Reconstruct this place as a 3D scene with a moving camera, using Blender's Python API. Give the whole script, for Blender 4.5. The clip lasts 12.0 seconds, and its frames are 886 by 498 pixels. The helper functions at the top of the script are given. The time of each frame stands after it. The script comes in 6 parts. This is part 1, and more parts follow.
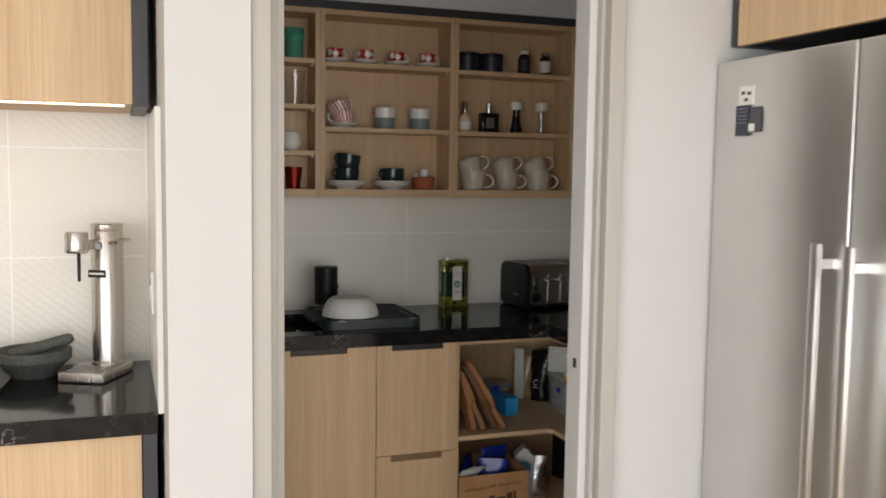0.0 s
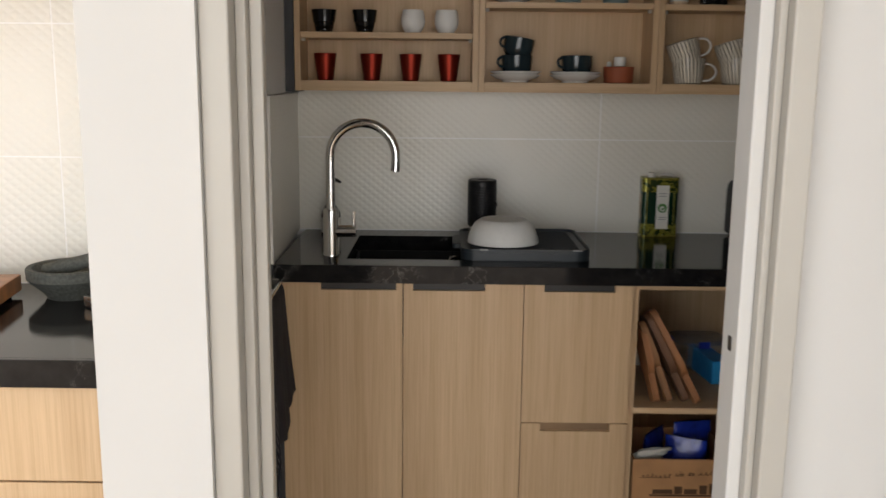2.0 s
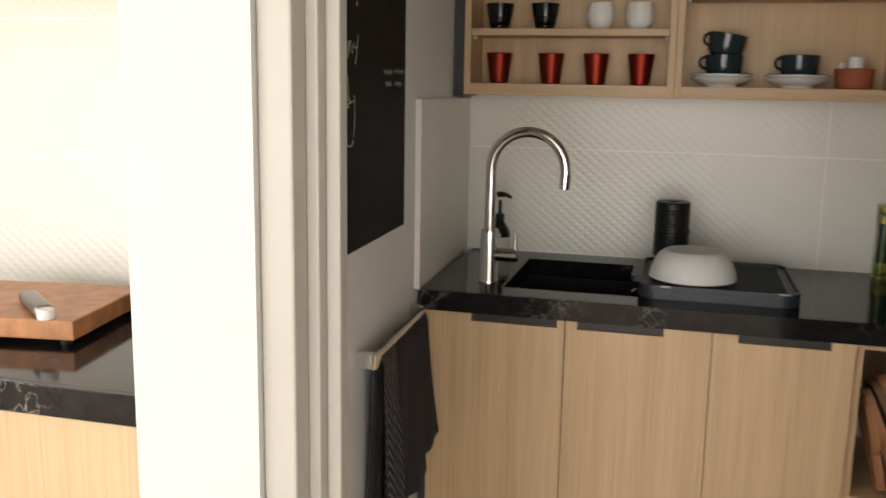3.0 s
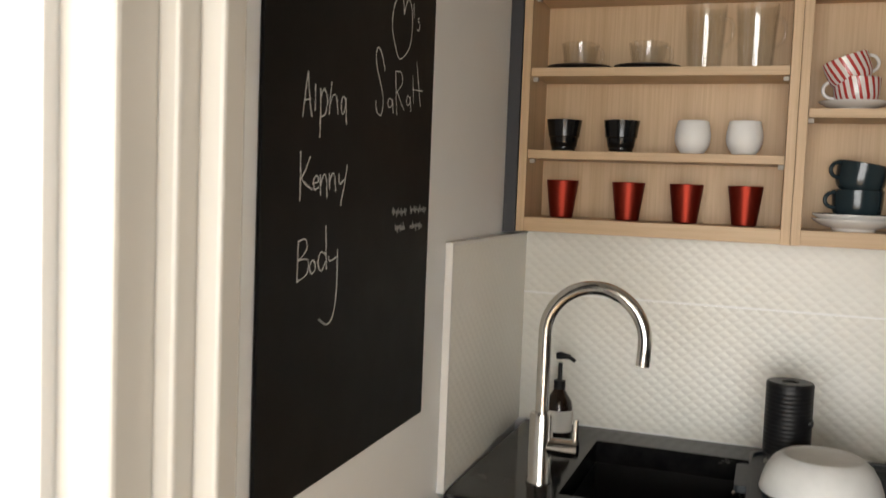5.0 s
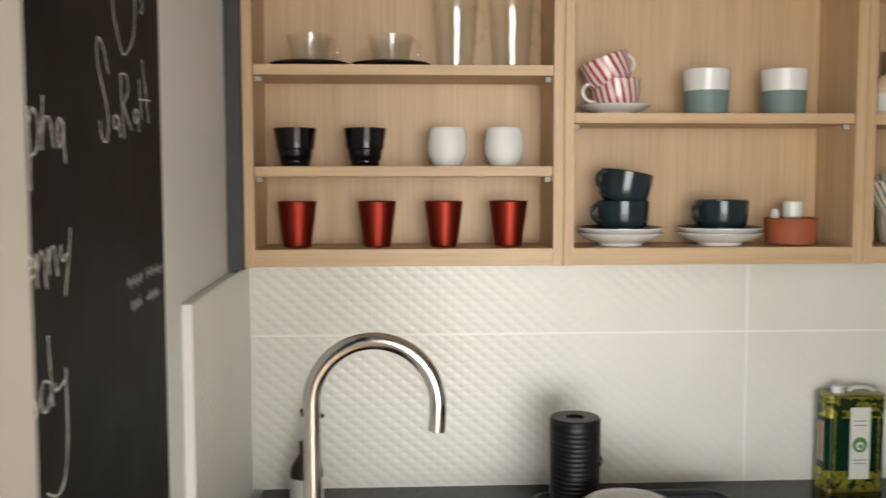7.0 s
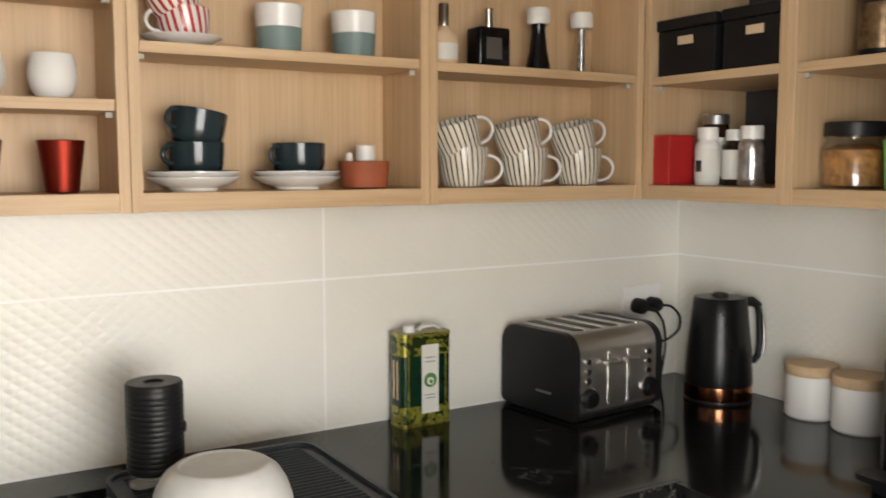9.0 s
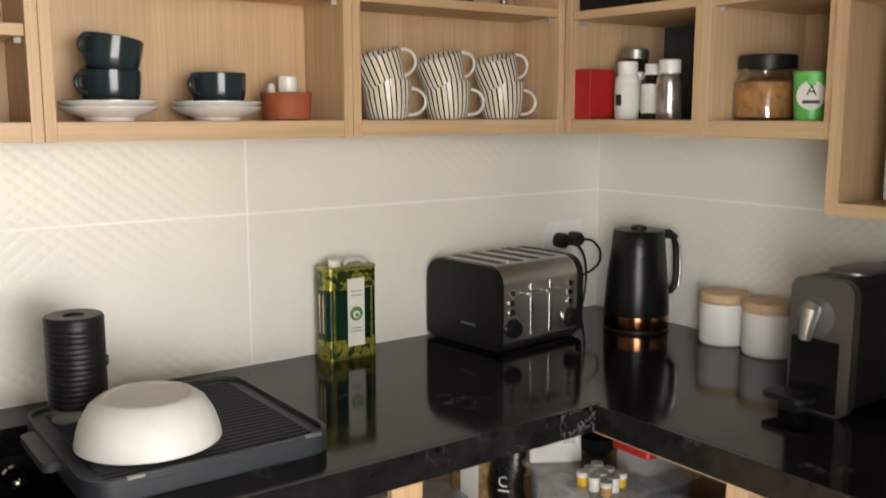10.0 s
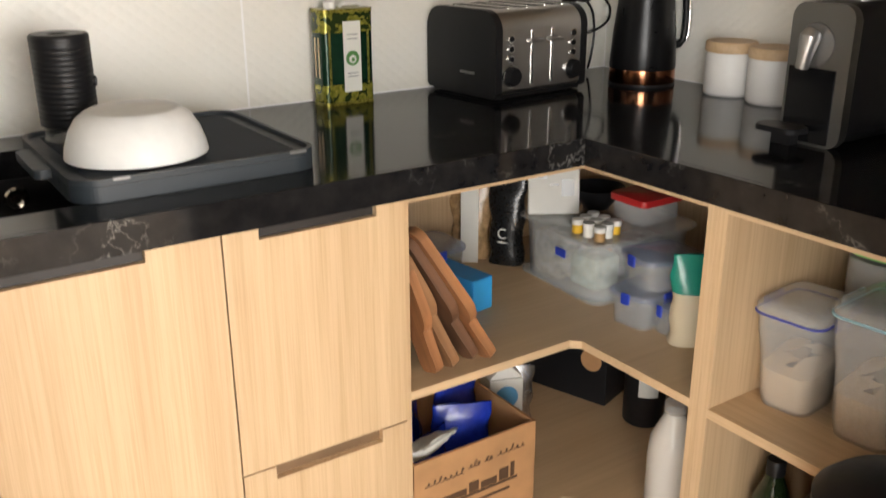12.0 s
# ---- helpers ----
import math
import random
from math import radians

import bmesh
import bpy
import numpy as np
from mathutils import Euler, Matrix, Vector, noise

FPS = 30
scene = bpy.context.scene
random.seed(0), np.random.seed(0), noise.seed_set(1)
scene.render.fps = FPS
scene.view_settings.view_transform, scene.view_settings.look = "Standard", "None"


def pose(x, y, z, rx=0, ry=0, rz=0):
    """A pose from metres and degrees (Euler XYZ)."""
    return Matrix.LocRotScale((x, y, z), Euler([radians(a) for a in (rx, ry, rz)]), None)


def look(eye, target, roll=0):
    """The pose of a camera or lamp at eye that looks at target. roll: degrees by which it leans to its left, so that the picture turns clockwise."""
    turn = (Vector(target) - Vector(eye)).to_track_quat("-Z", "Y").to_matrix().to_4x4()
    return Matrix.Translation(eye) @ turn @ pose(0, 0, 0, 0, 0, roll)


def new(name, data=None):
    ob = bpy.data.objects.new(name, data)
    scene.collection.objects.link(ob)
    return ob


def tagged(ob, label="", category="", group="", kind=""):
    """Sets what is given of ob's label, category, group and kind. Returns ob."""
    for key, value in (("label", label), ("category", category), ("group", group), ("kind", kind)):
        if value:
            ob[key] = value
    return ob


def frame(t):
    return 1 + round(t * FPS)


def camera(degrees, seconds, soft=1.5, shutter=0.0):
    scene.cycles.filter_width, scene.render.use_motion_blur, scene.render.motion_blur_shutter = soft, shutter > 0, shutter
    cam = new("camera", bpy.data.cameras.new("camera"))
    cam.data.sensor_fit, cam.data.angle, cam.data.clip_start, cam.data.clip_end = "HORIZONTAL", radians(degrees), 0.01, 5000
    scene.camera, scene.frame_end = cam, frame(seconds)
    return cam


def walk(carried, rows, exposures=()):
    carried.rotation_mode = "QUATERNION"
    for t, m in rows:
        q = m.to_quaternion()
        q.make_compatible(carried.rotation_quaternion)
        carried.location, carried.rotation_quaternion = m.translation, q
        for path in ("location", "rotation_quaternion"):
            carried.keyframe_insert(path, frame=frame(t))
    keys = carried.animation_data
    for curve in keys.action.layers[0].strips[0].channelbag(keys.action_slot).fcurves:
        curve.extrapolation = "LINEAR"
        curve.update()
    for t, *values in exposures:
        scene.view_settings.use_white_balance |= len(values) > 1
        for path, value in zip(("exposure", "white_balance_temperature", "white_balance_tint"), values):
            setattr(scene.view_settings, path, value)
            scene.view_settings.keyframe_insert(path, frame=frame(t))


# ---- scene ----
cam = camera(52.2, 12.0, shutter=0.5)
PATH = [
    (0, (0.232, 0.239, 1.495), (0.906, 2.114, 1.325), 0.8),
    (0.5, (0.382, 0.399, 1.486), (0.937, 2.308, 1.271), 0.8),
    (1, (0.547, 0.604, 1.48), (1.036, 2.527, 1.231), 1.6),
    (1.5, (0.718, 0.746, 1.446), (0.947, 2.706, 1.12), 1.9),
    (2, (0.898, 0.889, 1.425), (0.893, 2.855, 1.057), 0.6),
    (2.5, (0.968, 1.087, 1.413), (0.767, 3.046, 1.069), 1.3),
    (3, (1.032, 1.267, 1.417), (0.533, 3.17, 1.056), 1.0),
    (4.8, (0.979, 1.787, 1.48), (0.286, 3.655, 1.309), 1.9),
    (5, (0.959, 1.837, 1.48), (0.281, 3.714, 1.343), 2.2),
    (5.5, (0.925, 2.001, 1.517), (0.252, 3.883, 1.428), 3.0),
    (6, (0.88, 2.1, 1.513), (0.304, 4.014, 1.435), 3.0),
    (6.5, (0.744, 2.139, 1.535), (0.536, 4.128, 1.466), 1.0),
    (7, (0.690, 2.176, 1.542), (0.789, 4.169, 1.395), -0.1),
    (7.5, (0.695, 2.27, 1.519), (0.991, 4.243, 1.374), 0.7),
    (7.7, (0.671, 2.295, 1.515), (1.108, 4.243, 1.384), 0.3),
    (9.3, (0.653, 2.303, 1.457), (1.748, 3.963, 1.244), 0.3),
    (9.5, (0.65, 2.3, 1.453), (1.768, 3.941, 1.217), 0.5),
    (10, (0.649, 2.292, 1.434), (1.818, 3.886, 1.136), -0.0),
    (10.5, (0.644, 2.293, 1.387), (1.831, 3.852, 0.983), -0.3),
    (11, (0.64, 2.281, 1.35), (1.823, 3.813, 0.846), -0.5),
    (11.5, (0.65, 2.258, 1.313), (1.772, 3.801, 0.712), -0.7),
    (12, (0.693, 2.213, 1.278), (1.745, 3.772, 0.596), -0.2),
]
EXPOSURES = [(0, -0.57, 6550, 10), (1, -0.60, 6500, 10), (2, -0.52, 6600, 10), (2.5, -0.36, 6700, 10), (3, -0.10, 6900, 10), (4.8, 0.56, 6750, 9), (5.5, 0.82, 6650, 8), (6, 0.98, 6600, 8), (7, 0.96, 6500, 7), (7.7, 1.02, 6550, 7), (9.5, 1.12, 6850, 10), (12, 1.24, 6900, 11)]
walk(cam, [(t, look(eye, target, roll)) for t, eye, target, roll in PATH], EXPOSURES)


# ---- world and light ----
world = bpy.data.worlds.new("sky")
scene.world = world
world.use_nodes = True
wn = world.node_tree
sky = wn.nodes.new("ShaderNodeTexSky")
sky.sky_type, sky.sun_disc, sky.sun_elevation, sky.sun_rotation = "NISHITA", False, radians(40), radians(150)
wn.links.new(sky.outputs[0], wn.nodes["Background"].inputs[0])
wn.nodes["Background"].inputs[1].default_value = 0.12


def lamp_area(name, place, target, w, h, power, colour):
    data = bpy.data.lights.new(name, "AREA")
    data.shape, data.size, data.size_y, data.energy, data.color = "RECTANGLE", w, h, power, colour
    ob = new(name, data)
    ob.matrix_world = look(place, target)
    return ob


lamp_area("window_light", (0.8, -3.42, 1.22), (0.8, 0.0, 1.22), 5.2, 2.1, 218, (0.96, 0.97, 1.0))
# Added west opening light, brightens the pantry's right corner; no such window known.
lamp_area("window_light", (-2.17, -1.3, 1.22), (0.0, -1.3, 1.22), 3.7, 2.1, 185, (0.97, 0.98, 1.0))
lamp_area("window_light", (3.82, -1.05, 1.45), (0.0, -1.05, 1.4), 2.6, 1.2, 40, (0.95, 0.98, 1.0))

# ---- helpers ----
def part(name, bm, material, parent=None, label="", smooth=False):
    me = bpy.data.meshes.new(name)
    bmesh.ops.recalc_face_normals(bm, faces=bm.faces[:])
    bm.to_mesh(me)
    bm.free()
    if smooth:
        for p in me.polygons:
            p.use_smooth = True
        me.set_sharp_from_angle(angle=radians(38))
    me.materials.append(material)
    ob = new(name, me)
    ob.parent = parent
    if label:
        ob["label"] = label
    return ob


def thing(name, place, label, category, group="", rz=0, rx=0, ry=0):
    ob = new(name)
    ob.empty_display_size = 0.05
    ob.matrix_world = pose(*place, rx, ry, rz)
    return tagged(ob, label, category, group)


def solid(name, bm, material, label, category, group="", smooth=False, place=None, rz=0):
    ob = part(name, bm, material, None, "", smooth)
    if place:
        ob.matrix_world = pose(*place, 0, 0, rz)
    return tagged(ob, label, category, group)


def structure(name, bm, material, label="", smooth=False):
    return tagged(part(name, bm, material, None, "", smooth), label, "", "", "structure")


def box(x0, y0, z0, x1, y1, z1, bevel=0.0, segs=2, bm=None):
    b = bmesh.new()
    bmesh.ops.create_cube(b, size=1)
    for v in b.verts:
        v.co = Vector(((x0 + x1) / 2 + v.co.x * (x1 - x0), (y0 + y1) / 2 + v.co.y * (y1 - y0), (z0 + z1) / 2 + v.co.z * (z1 - z0)))
    if bevel > 0:
        bmesh.ops.bevel(b, geom=b.edges[:], offset=bevel, segments=segs, profile=0.5, affect="EDGES")
    return merged(bm, b)


def merged(bm, other):
    """other added to bm."""
    if bm is None:
        return other
    me = bpy.data.meshes.new("temporary")
    other.to_mesh(me)
    other.free()
    bm.from_mesh(me)
    bpy.data.meshes.remove(me)
    return bm


def moved(bm, m):
    bmesh.ops.transform(bm, matrix=m, verts=bm.verts[:])
    return bm


def lathe(profile, seg=32, bm=None, squash=None):
    """A turned body from (radius, height) pairs; squash rounds it to a squarish plan."""
    b = bmesh.new()
    rings = []
    for r, z in profile:
        if r < 1e-5:
            rings.append([b.verts.new((0, 0, z))])
            continue
        ring = []
        for i in range(seg):
            a = 2 * math.pi * i / seg
            k = r
            if squash:
                k = r / (abs(math.cos(a)) ** squash + abs(math.sin(a)) ** squash) ** (1 / squash)
            ring.append(b.verts.new((k * math.cos(a), k * math.sin(a), z)))
        rings.append(ring)
    for p, q in zip(rings, rings[1:]):
        for i in range(seg):
            j = (i + 1) % seg
            if len(p) == 1 and len(q) == 1:
                break
            if len(p) == 1:
                b.faces.new((p[0], q[j], q[i]))
            elif len(q) == 1:
                b.faces.new((p[i], p[j], q[0]))
            else:
                b.faces.new((p[i], p[j], q[j], q[i]))
    return merged(bm, b)


def tube(points, radius, seg=12, bm=None, flat=1.0):
    """A round bar along points; radius is a number or one for each point."""
    b = bmesh.new()
    pts = [Vector(p) for p in points]
    radii = radius if isinstance(radius, (list, tuple)) else [radius] * len(pts)
    rings, up = [], None
    for i, p in enumerate(pts):
        d = (pts[min(i + 1, len(pts) - 1)] - pts[max(i - 1, 0)]).normalized()
        if up is None:
            up = Vector((0, 0, 1)) if abs(d.z) < 0.9 else Vector((0, 1, 0))
        side = d.cross(up).normalized()
        up = side.cross(d).normalized()
        rings.append([b.verts.new(p + radii[i] * (math.cos(2 * math.pi * k / seg) * side * flat + math.sin(2 * math.pi * k / seg) * up)) for k in range(seg)])
    for p, q in zip(rings, rings[1:]):
        for k in range(seg):
            b.faces.new((p[k], p[(k + 1) % seg], q[(k + 1) % seg], q[k]))
    b.faces.new(rings[0][::-1])
    b.faces.new(rings[-1])
    return merged(bm, b)


def arc(cx, cy, cz, r, a0, a1, n, axis="y"):
    """Points of an arc in the plane across axis, degrees from the first to the second in-plane direction."""
    out = []
    for i in range(n + 1):
        a = radians(a0 + (a1 - a0) * i / n)
        u, v = r * math.cos(a), r * math.sin(a)
        out.append({"y": (cx + u, cy, cz + v), "x": (cx, cy + u, cz + v), "z": (cx + u, cy + v, cz)}[axis])
    return out


def prism(outline, z0, z1, bevel=0.0, bm=None, axis="z"):
    """An outline in the plan raised from z0 to z1; axis 'y' stands it up (outline in x and z)."""
    b = bmesh.new()
    low = [b.verts.new((x, y, z0)) for x, y in outline]
    high = [b.verts.new((x, y, z1)) for x, y in outline]
    n = len(outline)
    for i in range(n):
        b.faces.new((low[i], low[(i + 1) % n], high[(i + 1) % n], high[i]))
    b.faces.new(low[::-1])
    top = b.faces.new(high)
    if bevel > 0:
        bmesh.ops.bevel(b, geom=[e for e in top.edges], offset=bevel, segments=2, profile=0.5, affect="EDGES")
    if axis == "y":
        moved(b, Matrix(((1, 0, 0, 0), (0, 0, 1, 0), (0, 1, 0, 0), (0, 0, 0, 1))))
    if axis == "x":
        moved(b, Matrix(((0, 0, 1, 0), (1, 0, 0, 0), (0, 1, 0, 0), (0, 0, 0, 1))))
    return merged(bm, b)


def rounded(x0, y0, x1, y1, r, n=5):
    out = []
    for cx, cy, a in ((x1 - r, y1 - r, 0), (x0 + r, y1 - r, 90), (x0 + r, y0 + r, 180), (x1 - r, y0 + r, 270)):
        for i in range(n + 1):
            t = radians(a + 90 * i / n)
            out.append((cx + r * math.cos(t), cy + r * math.sin(t)))
    return out


# ---- materials ----
class Nodes:
    def __init__(self, name):
        self.mat = bpy.data.materials.new(name)
        self.mat.use_nodes = True
        self.tree = self.mat.node_tree
        self.bsdf = self.tree.nodes["Principled BSDF"]
        self.coords = self.add("ShaderNodeTexCoord")

    def add(self, kind, **inputs):
        node = self.tree.nodes.new(kind)
        for key, value in inputs.items():
            node.inputs[key.replace("_", " ")].default_value = value
        return node

    def link(self, a, b):
        self.tree.links.new(a, b)

    def mapped(self, scale=(1, 1, 1), rot=(0, 0, 0), space="Object"):
        m = self.add("ShaderNodeMapping", Scale=scale, Rotation=rot)
        self.link(self.coords.outputs[space], m.inputs[0])
        return m.outputs[0]

    def noise(self, vector, scale, detail=4.0, rough=0.55):
        n = self.add("ShaderNodeTexNoise", Scale=scale, Detail=detail, Roughness=rough)
        self.link(vector, n.inputs["Vector"])
        return n.outputs["Fac"]

    def ramp(self, fac, *stops):
        r = self.add("ShaderNodeValToRGB")
        els = r.color_ramp.elements
        while len(els) < len(stops):
            els.new(0.5)
        for e, (p, c) in zip(els, stops):
            e.position, e.color = p, (*c, 1)
        self.link(fac, r.inputs[0])
        return r.outputs[0]

    def math(self, op, a, b=0.0, c=0.0):
        m = self.add("ShaderNodeMath")
        m.operation = op
        for i, v in enumerate((a, b, c)):
            if isinstance(v, (int, float)):
                m.inputs[i].default_value = v
            else:
                self.link(v, m.inputs[i])
        return m.outputs[0]

    def mix(self, fac, a, b, blend="MIX"):
        m = self.add("ShaderNodeMix")
        m.data_type, m.blend_type = "RGBA", blend
        for i, v in ((0, fac), (6, a), (7, b)):
            if isinstance(v, (int, float)):
                m.inputs[i].default_value = v
            elif isinstance(v, tuple):
                m.inputs[i].default_value = (*v, 1)
            else:
                self.link(v, m.inputs[i])
        return m.outputs[2]

    def bump(self, height, strength=0.2, distance=0.002):
        b = self.add("ShaderNodeBump", Strength=strength, Distance=distance)
        self.link(height, b.inputs["Height"])
        self.link(b.outputs[0], self.bsdf.inputs["Normal"])

    def set(self, **values):
        for key, value in values.items():
            s = self.bsdf.inputs[key.replace("_", " ")]
            if isinstance(value, (int, float)):
                s.default_value = value
            elif isinstance(value, tuple):
                s.default_value = (*value, 1)
            else:
                self.link(value, s)
        return self.mat


def plain(name, colour, rough=0.5, metal=0.0, vary=0.08, scale=14.0, bump=0.0, coat=0.0, bump_scale=220.0):
    """A surface of one paint, with slight cloudiness in colour and gloss, and fine relief."""
    n = Nodes(name)
    v = n.mapped()
    f = n.noise(v, scale, 5)
    dark = tuple(c * (1 - vary) for c in colour)
    light = tuple(min(1, c * (1 + vary)) for c in colour)
    col = n.ramp(f, (0.3, dark), (0.7, light))
    r = n.math("MULTIPLY_ADD", n.noise(v, scale * 4, 3), 0.16, rough - 0.08)
    if bump:
        n.bump(n.noise(v, bump_scale, 3), bump, 0.001)
    return n.set(Base_Color=col, Roughness=r, Metallic=metal, Coat_Weight=coat)


def wood(name, along="z", tone=1.0, pores=1.0):
    """Pale oak laminate: fine straight grain along one axis."""
    n = Nodes(name)
    s = {"x": (1.2, 38, 38), "y": (38, 1.2, 38), "z": (60, 60, 1.2)}[along]
    info = n.add("ShaderNodeObjectInfo")
    offset = n.add("ShaderNodeVectorMath")
    offset.operation = "ADD"
    n.link(n.mapped(s), offset.inputs[0])
    shift = n.add("ShaderNodeCombineXYZ")
    for i in range(3):
        n.link(n.math("MULTIPLY", info.outputs["Random"], 17.0 + 9 * i), shift.inputs[i])
    n.link(shift.outputs[0], offset.inputs[1])
    v = offset.outputs[0]
    broad = n.noise(v, 0.35, 4, 0.6)
    fine = n.noise(v, 2.6, 6, 0.7)
    a = n.ramp(broad, (0.3, (0.55 * tone, 0.38 * tone, 0.22 * tone)), (0.7, (0.66 * tone, 0.478 * tone, 0.292 * tone)))
    b = n.ramp(fine, (0.34, (0.66, 0.58, 0.48)), (0.58, (1, 1, 1)))
    col = n.mix(0.42 * pores, a, b, "MULTIPLY")
    n.bump(fine, 0.12, 0.0006)
    return n.set(Base_Color=col, Roughness=n.math("MULTIPLY_ADD", fine, 0.15, 0.42))


def stone(name, scale=11.0, low=0.58, high=0.72, pale=0.22):
    """Polished black stone with sparse pale veins."""
    n = Nodes(name)
    v = n.mapped((1, 1, 1))
    ridge = n.math("ABSOLUTE", n.math("SUBTRACT", n.noise(v, scale, 7, 0.62), 0.5))
    veins = n.ramp(ridge, (0.0, (0.8, 0.8, 0.8)), (0.011, (0.10, 0.10, 0.10)), (0.035, (0, 0, 0)))
    where = n.ramp(n.noise(v, 6.0, 3), (low, (0, 0, 0)), (high, (1, 1, 1)))
    mask = n.mix(1.0, veins, where, "MULTIPLY")
    base = n.ramp(n.noise(v, 30, 6), (0.35, (0.007, 0.007, 0.008)), (0.75, (0.018, 0.017, 0.017)))
    col = n.mix(mask, base, (pale, pale * 0.97, pale * 0.92))
    return n.set(Base_Color=col, Roughness=n.math("MULTIPLY_ADD", n.noise(v, 9, 4), 0.05, 0.07), Specular_IOR_Level=0.24)


def tile_mat(name):
    """White ceramic with pressed diagonal lens-shaped relief."""
    n = Nodes(name)
    sep = n.add("ShaderNodeSeparateXYZ")
    n.link(n.coords.outputs["Object"], sep.inputs[0])
    u = n.math("ADD", sep.outputs[0], sep.outputs[1])
    z = sep.outputs[2]
    a = n.math("ABSOLUTE", n.math("SINE", n.math("ADD", n.math("MULTIPLY", u, 98.0), n.math("MULTIPLY", z, 122.0))))
    b = n.math("ABSOLUTE", n.math("SINE", n.math("SUBTRACT", n.math("MULTIPLY", u, 98.0), n.math("MULTIPLY", z, 122.0))))
    h = n.math("MULTIPLY", n.math("POWER", a, 1.3), n.math("POWER", b, 0.9))
    n.bump(h, 0.42, 0.002)
    return n.set(Base_Color=n.ramp(n.noise(n.mapped(), 3), (0.3, (0.80, 0.785, 0.715)), (0.7, (0.85, 0.832, 0.77))), Roughness=0.33)


def brushed(name, colour, rough, along="z"):
    n = Nodes(name)
    s = {"x": (1.5, 300, 300), "y": (300, 1.5, 300), "z": (300, 300, 1.5)}[along]
    f = n.noise(n.mapped(s), 1.0, 4)
    n.bump(f, 0.05, 0.0004)
    cloud = n.noise(n.mapped(), 3.0, 3)
    col = n.ramp(cloud, (0.3, tuple(c * 0.92 for c in colour)), (0.7, colour))
    return n.set(Base_Color=col, Metallic=1.0, Roughness=n.math("MULTIPLY_ADD", f, 0.12, rough))


def glassy(name, tint=(1, 1, 1), rough=0.03, body=0.0, body_colour=(0.8, 0.8, 0.8)):
    """Thin clear wall: lets light through, shines at the edges; body adds milky plastic."""
    n = Nodes(name)
    clear = n.add("ShaderNodeBsdfTransparent")
    clear.inputs[0].default_value = (*tint, 1)
    gloss = n.add("ShaderNodeBsdfGlossy", Roughness=rough)
    edge = n.add("ShaderNodeLayerWeight", Blend=0.5)
    m1 = n.add("ShaderNodeMixShader")
    n.link(n.math("MULTIPLY_ADD", n.math("POWER", edge.outputs["Facing"], 3.0), 0.62, 0.055), m1.inputs[0])
    last = clear.outputs[0]
    if body:
        m2 = n.add("ShaderNodeMixShader")
        m2.inputs[0].default_value = body
        diff = n.add("ShaderNodeBsdfDiffuse")
        diff.inputs[0].default_value = (*body_colour, 1)
        n.link(last, m2.inputs[1])
        n.link(diff.outputs[0], m2.inputs[2])
        last = m2.outputs[0]
    n.link(last, m1.inputs[1])
    n.link(gloss.outputs[0], m1.inputs[2])
    n.link(m1.outputs[0], n.tree.nodes["Material Output"].inputs[0])
    return n.mat


def glowing(name, colour, strength):
    n = Nodes(name)
    return n.set(Base_Color=colour, Emission_Color=colour, Emission_Strength=strength)


OAK, OAK_X, OAK_Y = wood("oak_upright"), wood("oak_across", "x"), wood("oak_along", "y")
OAK_PLAIN = wood("oak_shelf_board", "x", 1.03, 0.4)
STONE, STONE_EDGE, TILE = stone("black_stone"), stone("veined_stone_edge", 24.0, 0.46, 0.64, 0.36), tile_mat("relief_tile")
# White kitchen paint, dimmed in colour to hold down the strong light there.
PAINT = plain("dimmed_wall_paint", (0.57, 0.57, 0.56), 0.6, vary=0.015, scale=4, bump=0.06)
# Cool pantry paint, made paler to replace weak bounce light.
PAINT_COOL = plain("lifted_pantry_paint", (0.84, 0.86, 0.865), 0.6, vary=0.02, scale=4, bump=0.06)
# White frame paint, darkened to stand for shade in the opening.
JAMB = plain("shaded_frame_paint", (0.42, 0.405, 0.37), 0.4, vary=0.02, scale=6)
GROUT = plain("grout", (0.94, 0.935, 0.92), 0.8, vary=0.03)
CEIL = plain("ceiling_paint", (0.8, 0.8, 0.78), 0.8, vary=0.01)
FLOOR = wood("floor_boards", "y", 0.8)
CHAR = plain("charcoal_laminate", (0.040, 0.041, 0.046), 0.45, vary=0.1)
CHALK = plain("blackboard", (0.006, 0.0058, 0.0056), 0.6, vary=0.5, scale=3)
CHALK.node_tree.nodes["Principled BSDF"].inputs["Specular IOR Level"].default_value = 0.15
STEEL = brushed("brushed_steel", (0.74, 0.73, 0.71), 0.30, "y")
CHROME = plain("chrome", (0.75, 0.74, 0.72), 0.14, 1.0, vary=0.03)
# Near-black that stands for the shade inside notches, slots and holes.
DARK = plain("recess_shade", (0.022, 0.018, 0.016), 0.5)
WHITE_PL = plain("white_plastic", (0.78, 0.77, 0.74), 0.35, vary=0.02)
BLACK_PL = plain("black_plastic", (0.0085, 0.0085, 0.0095), 0.42, vary=0.2, bump=0.03)
BLACK_PL.node_tree.nodes["Principled BSDF"].inputs["Specular IOR Level"].default_value = 0.3

# ---- kitchen and pantry shell ----
H = 2.5
structure("floor", box(-2.2, -3.6, -0.1, 4.0, 4.21, 0.0), FLOOR, "pale timber floor running through kitchen and pantry")
structure("ceiling", box(-2.2, -3.6, H, 4.0, 4.21, H + 0.1), CEIL, "flat white plaster ceiling")
s = box(-2.2, -3.6, 0, -1.9, -3.45, H)
box(3.5, -3.6, 0, 3.85, -3.45, H, bm=s)
box(-1.9, -3.6, 2.3, 3.5, -3.45, H, bm=s)
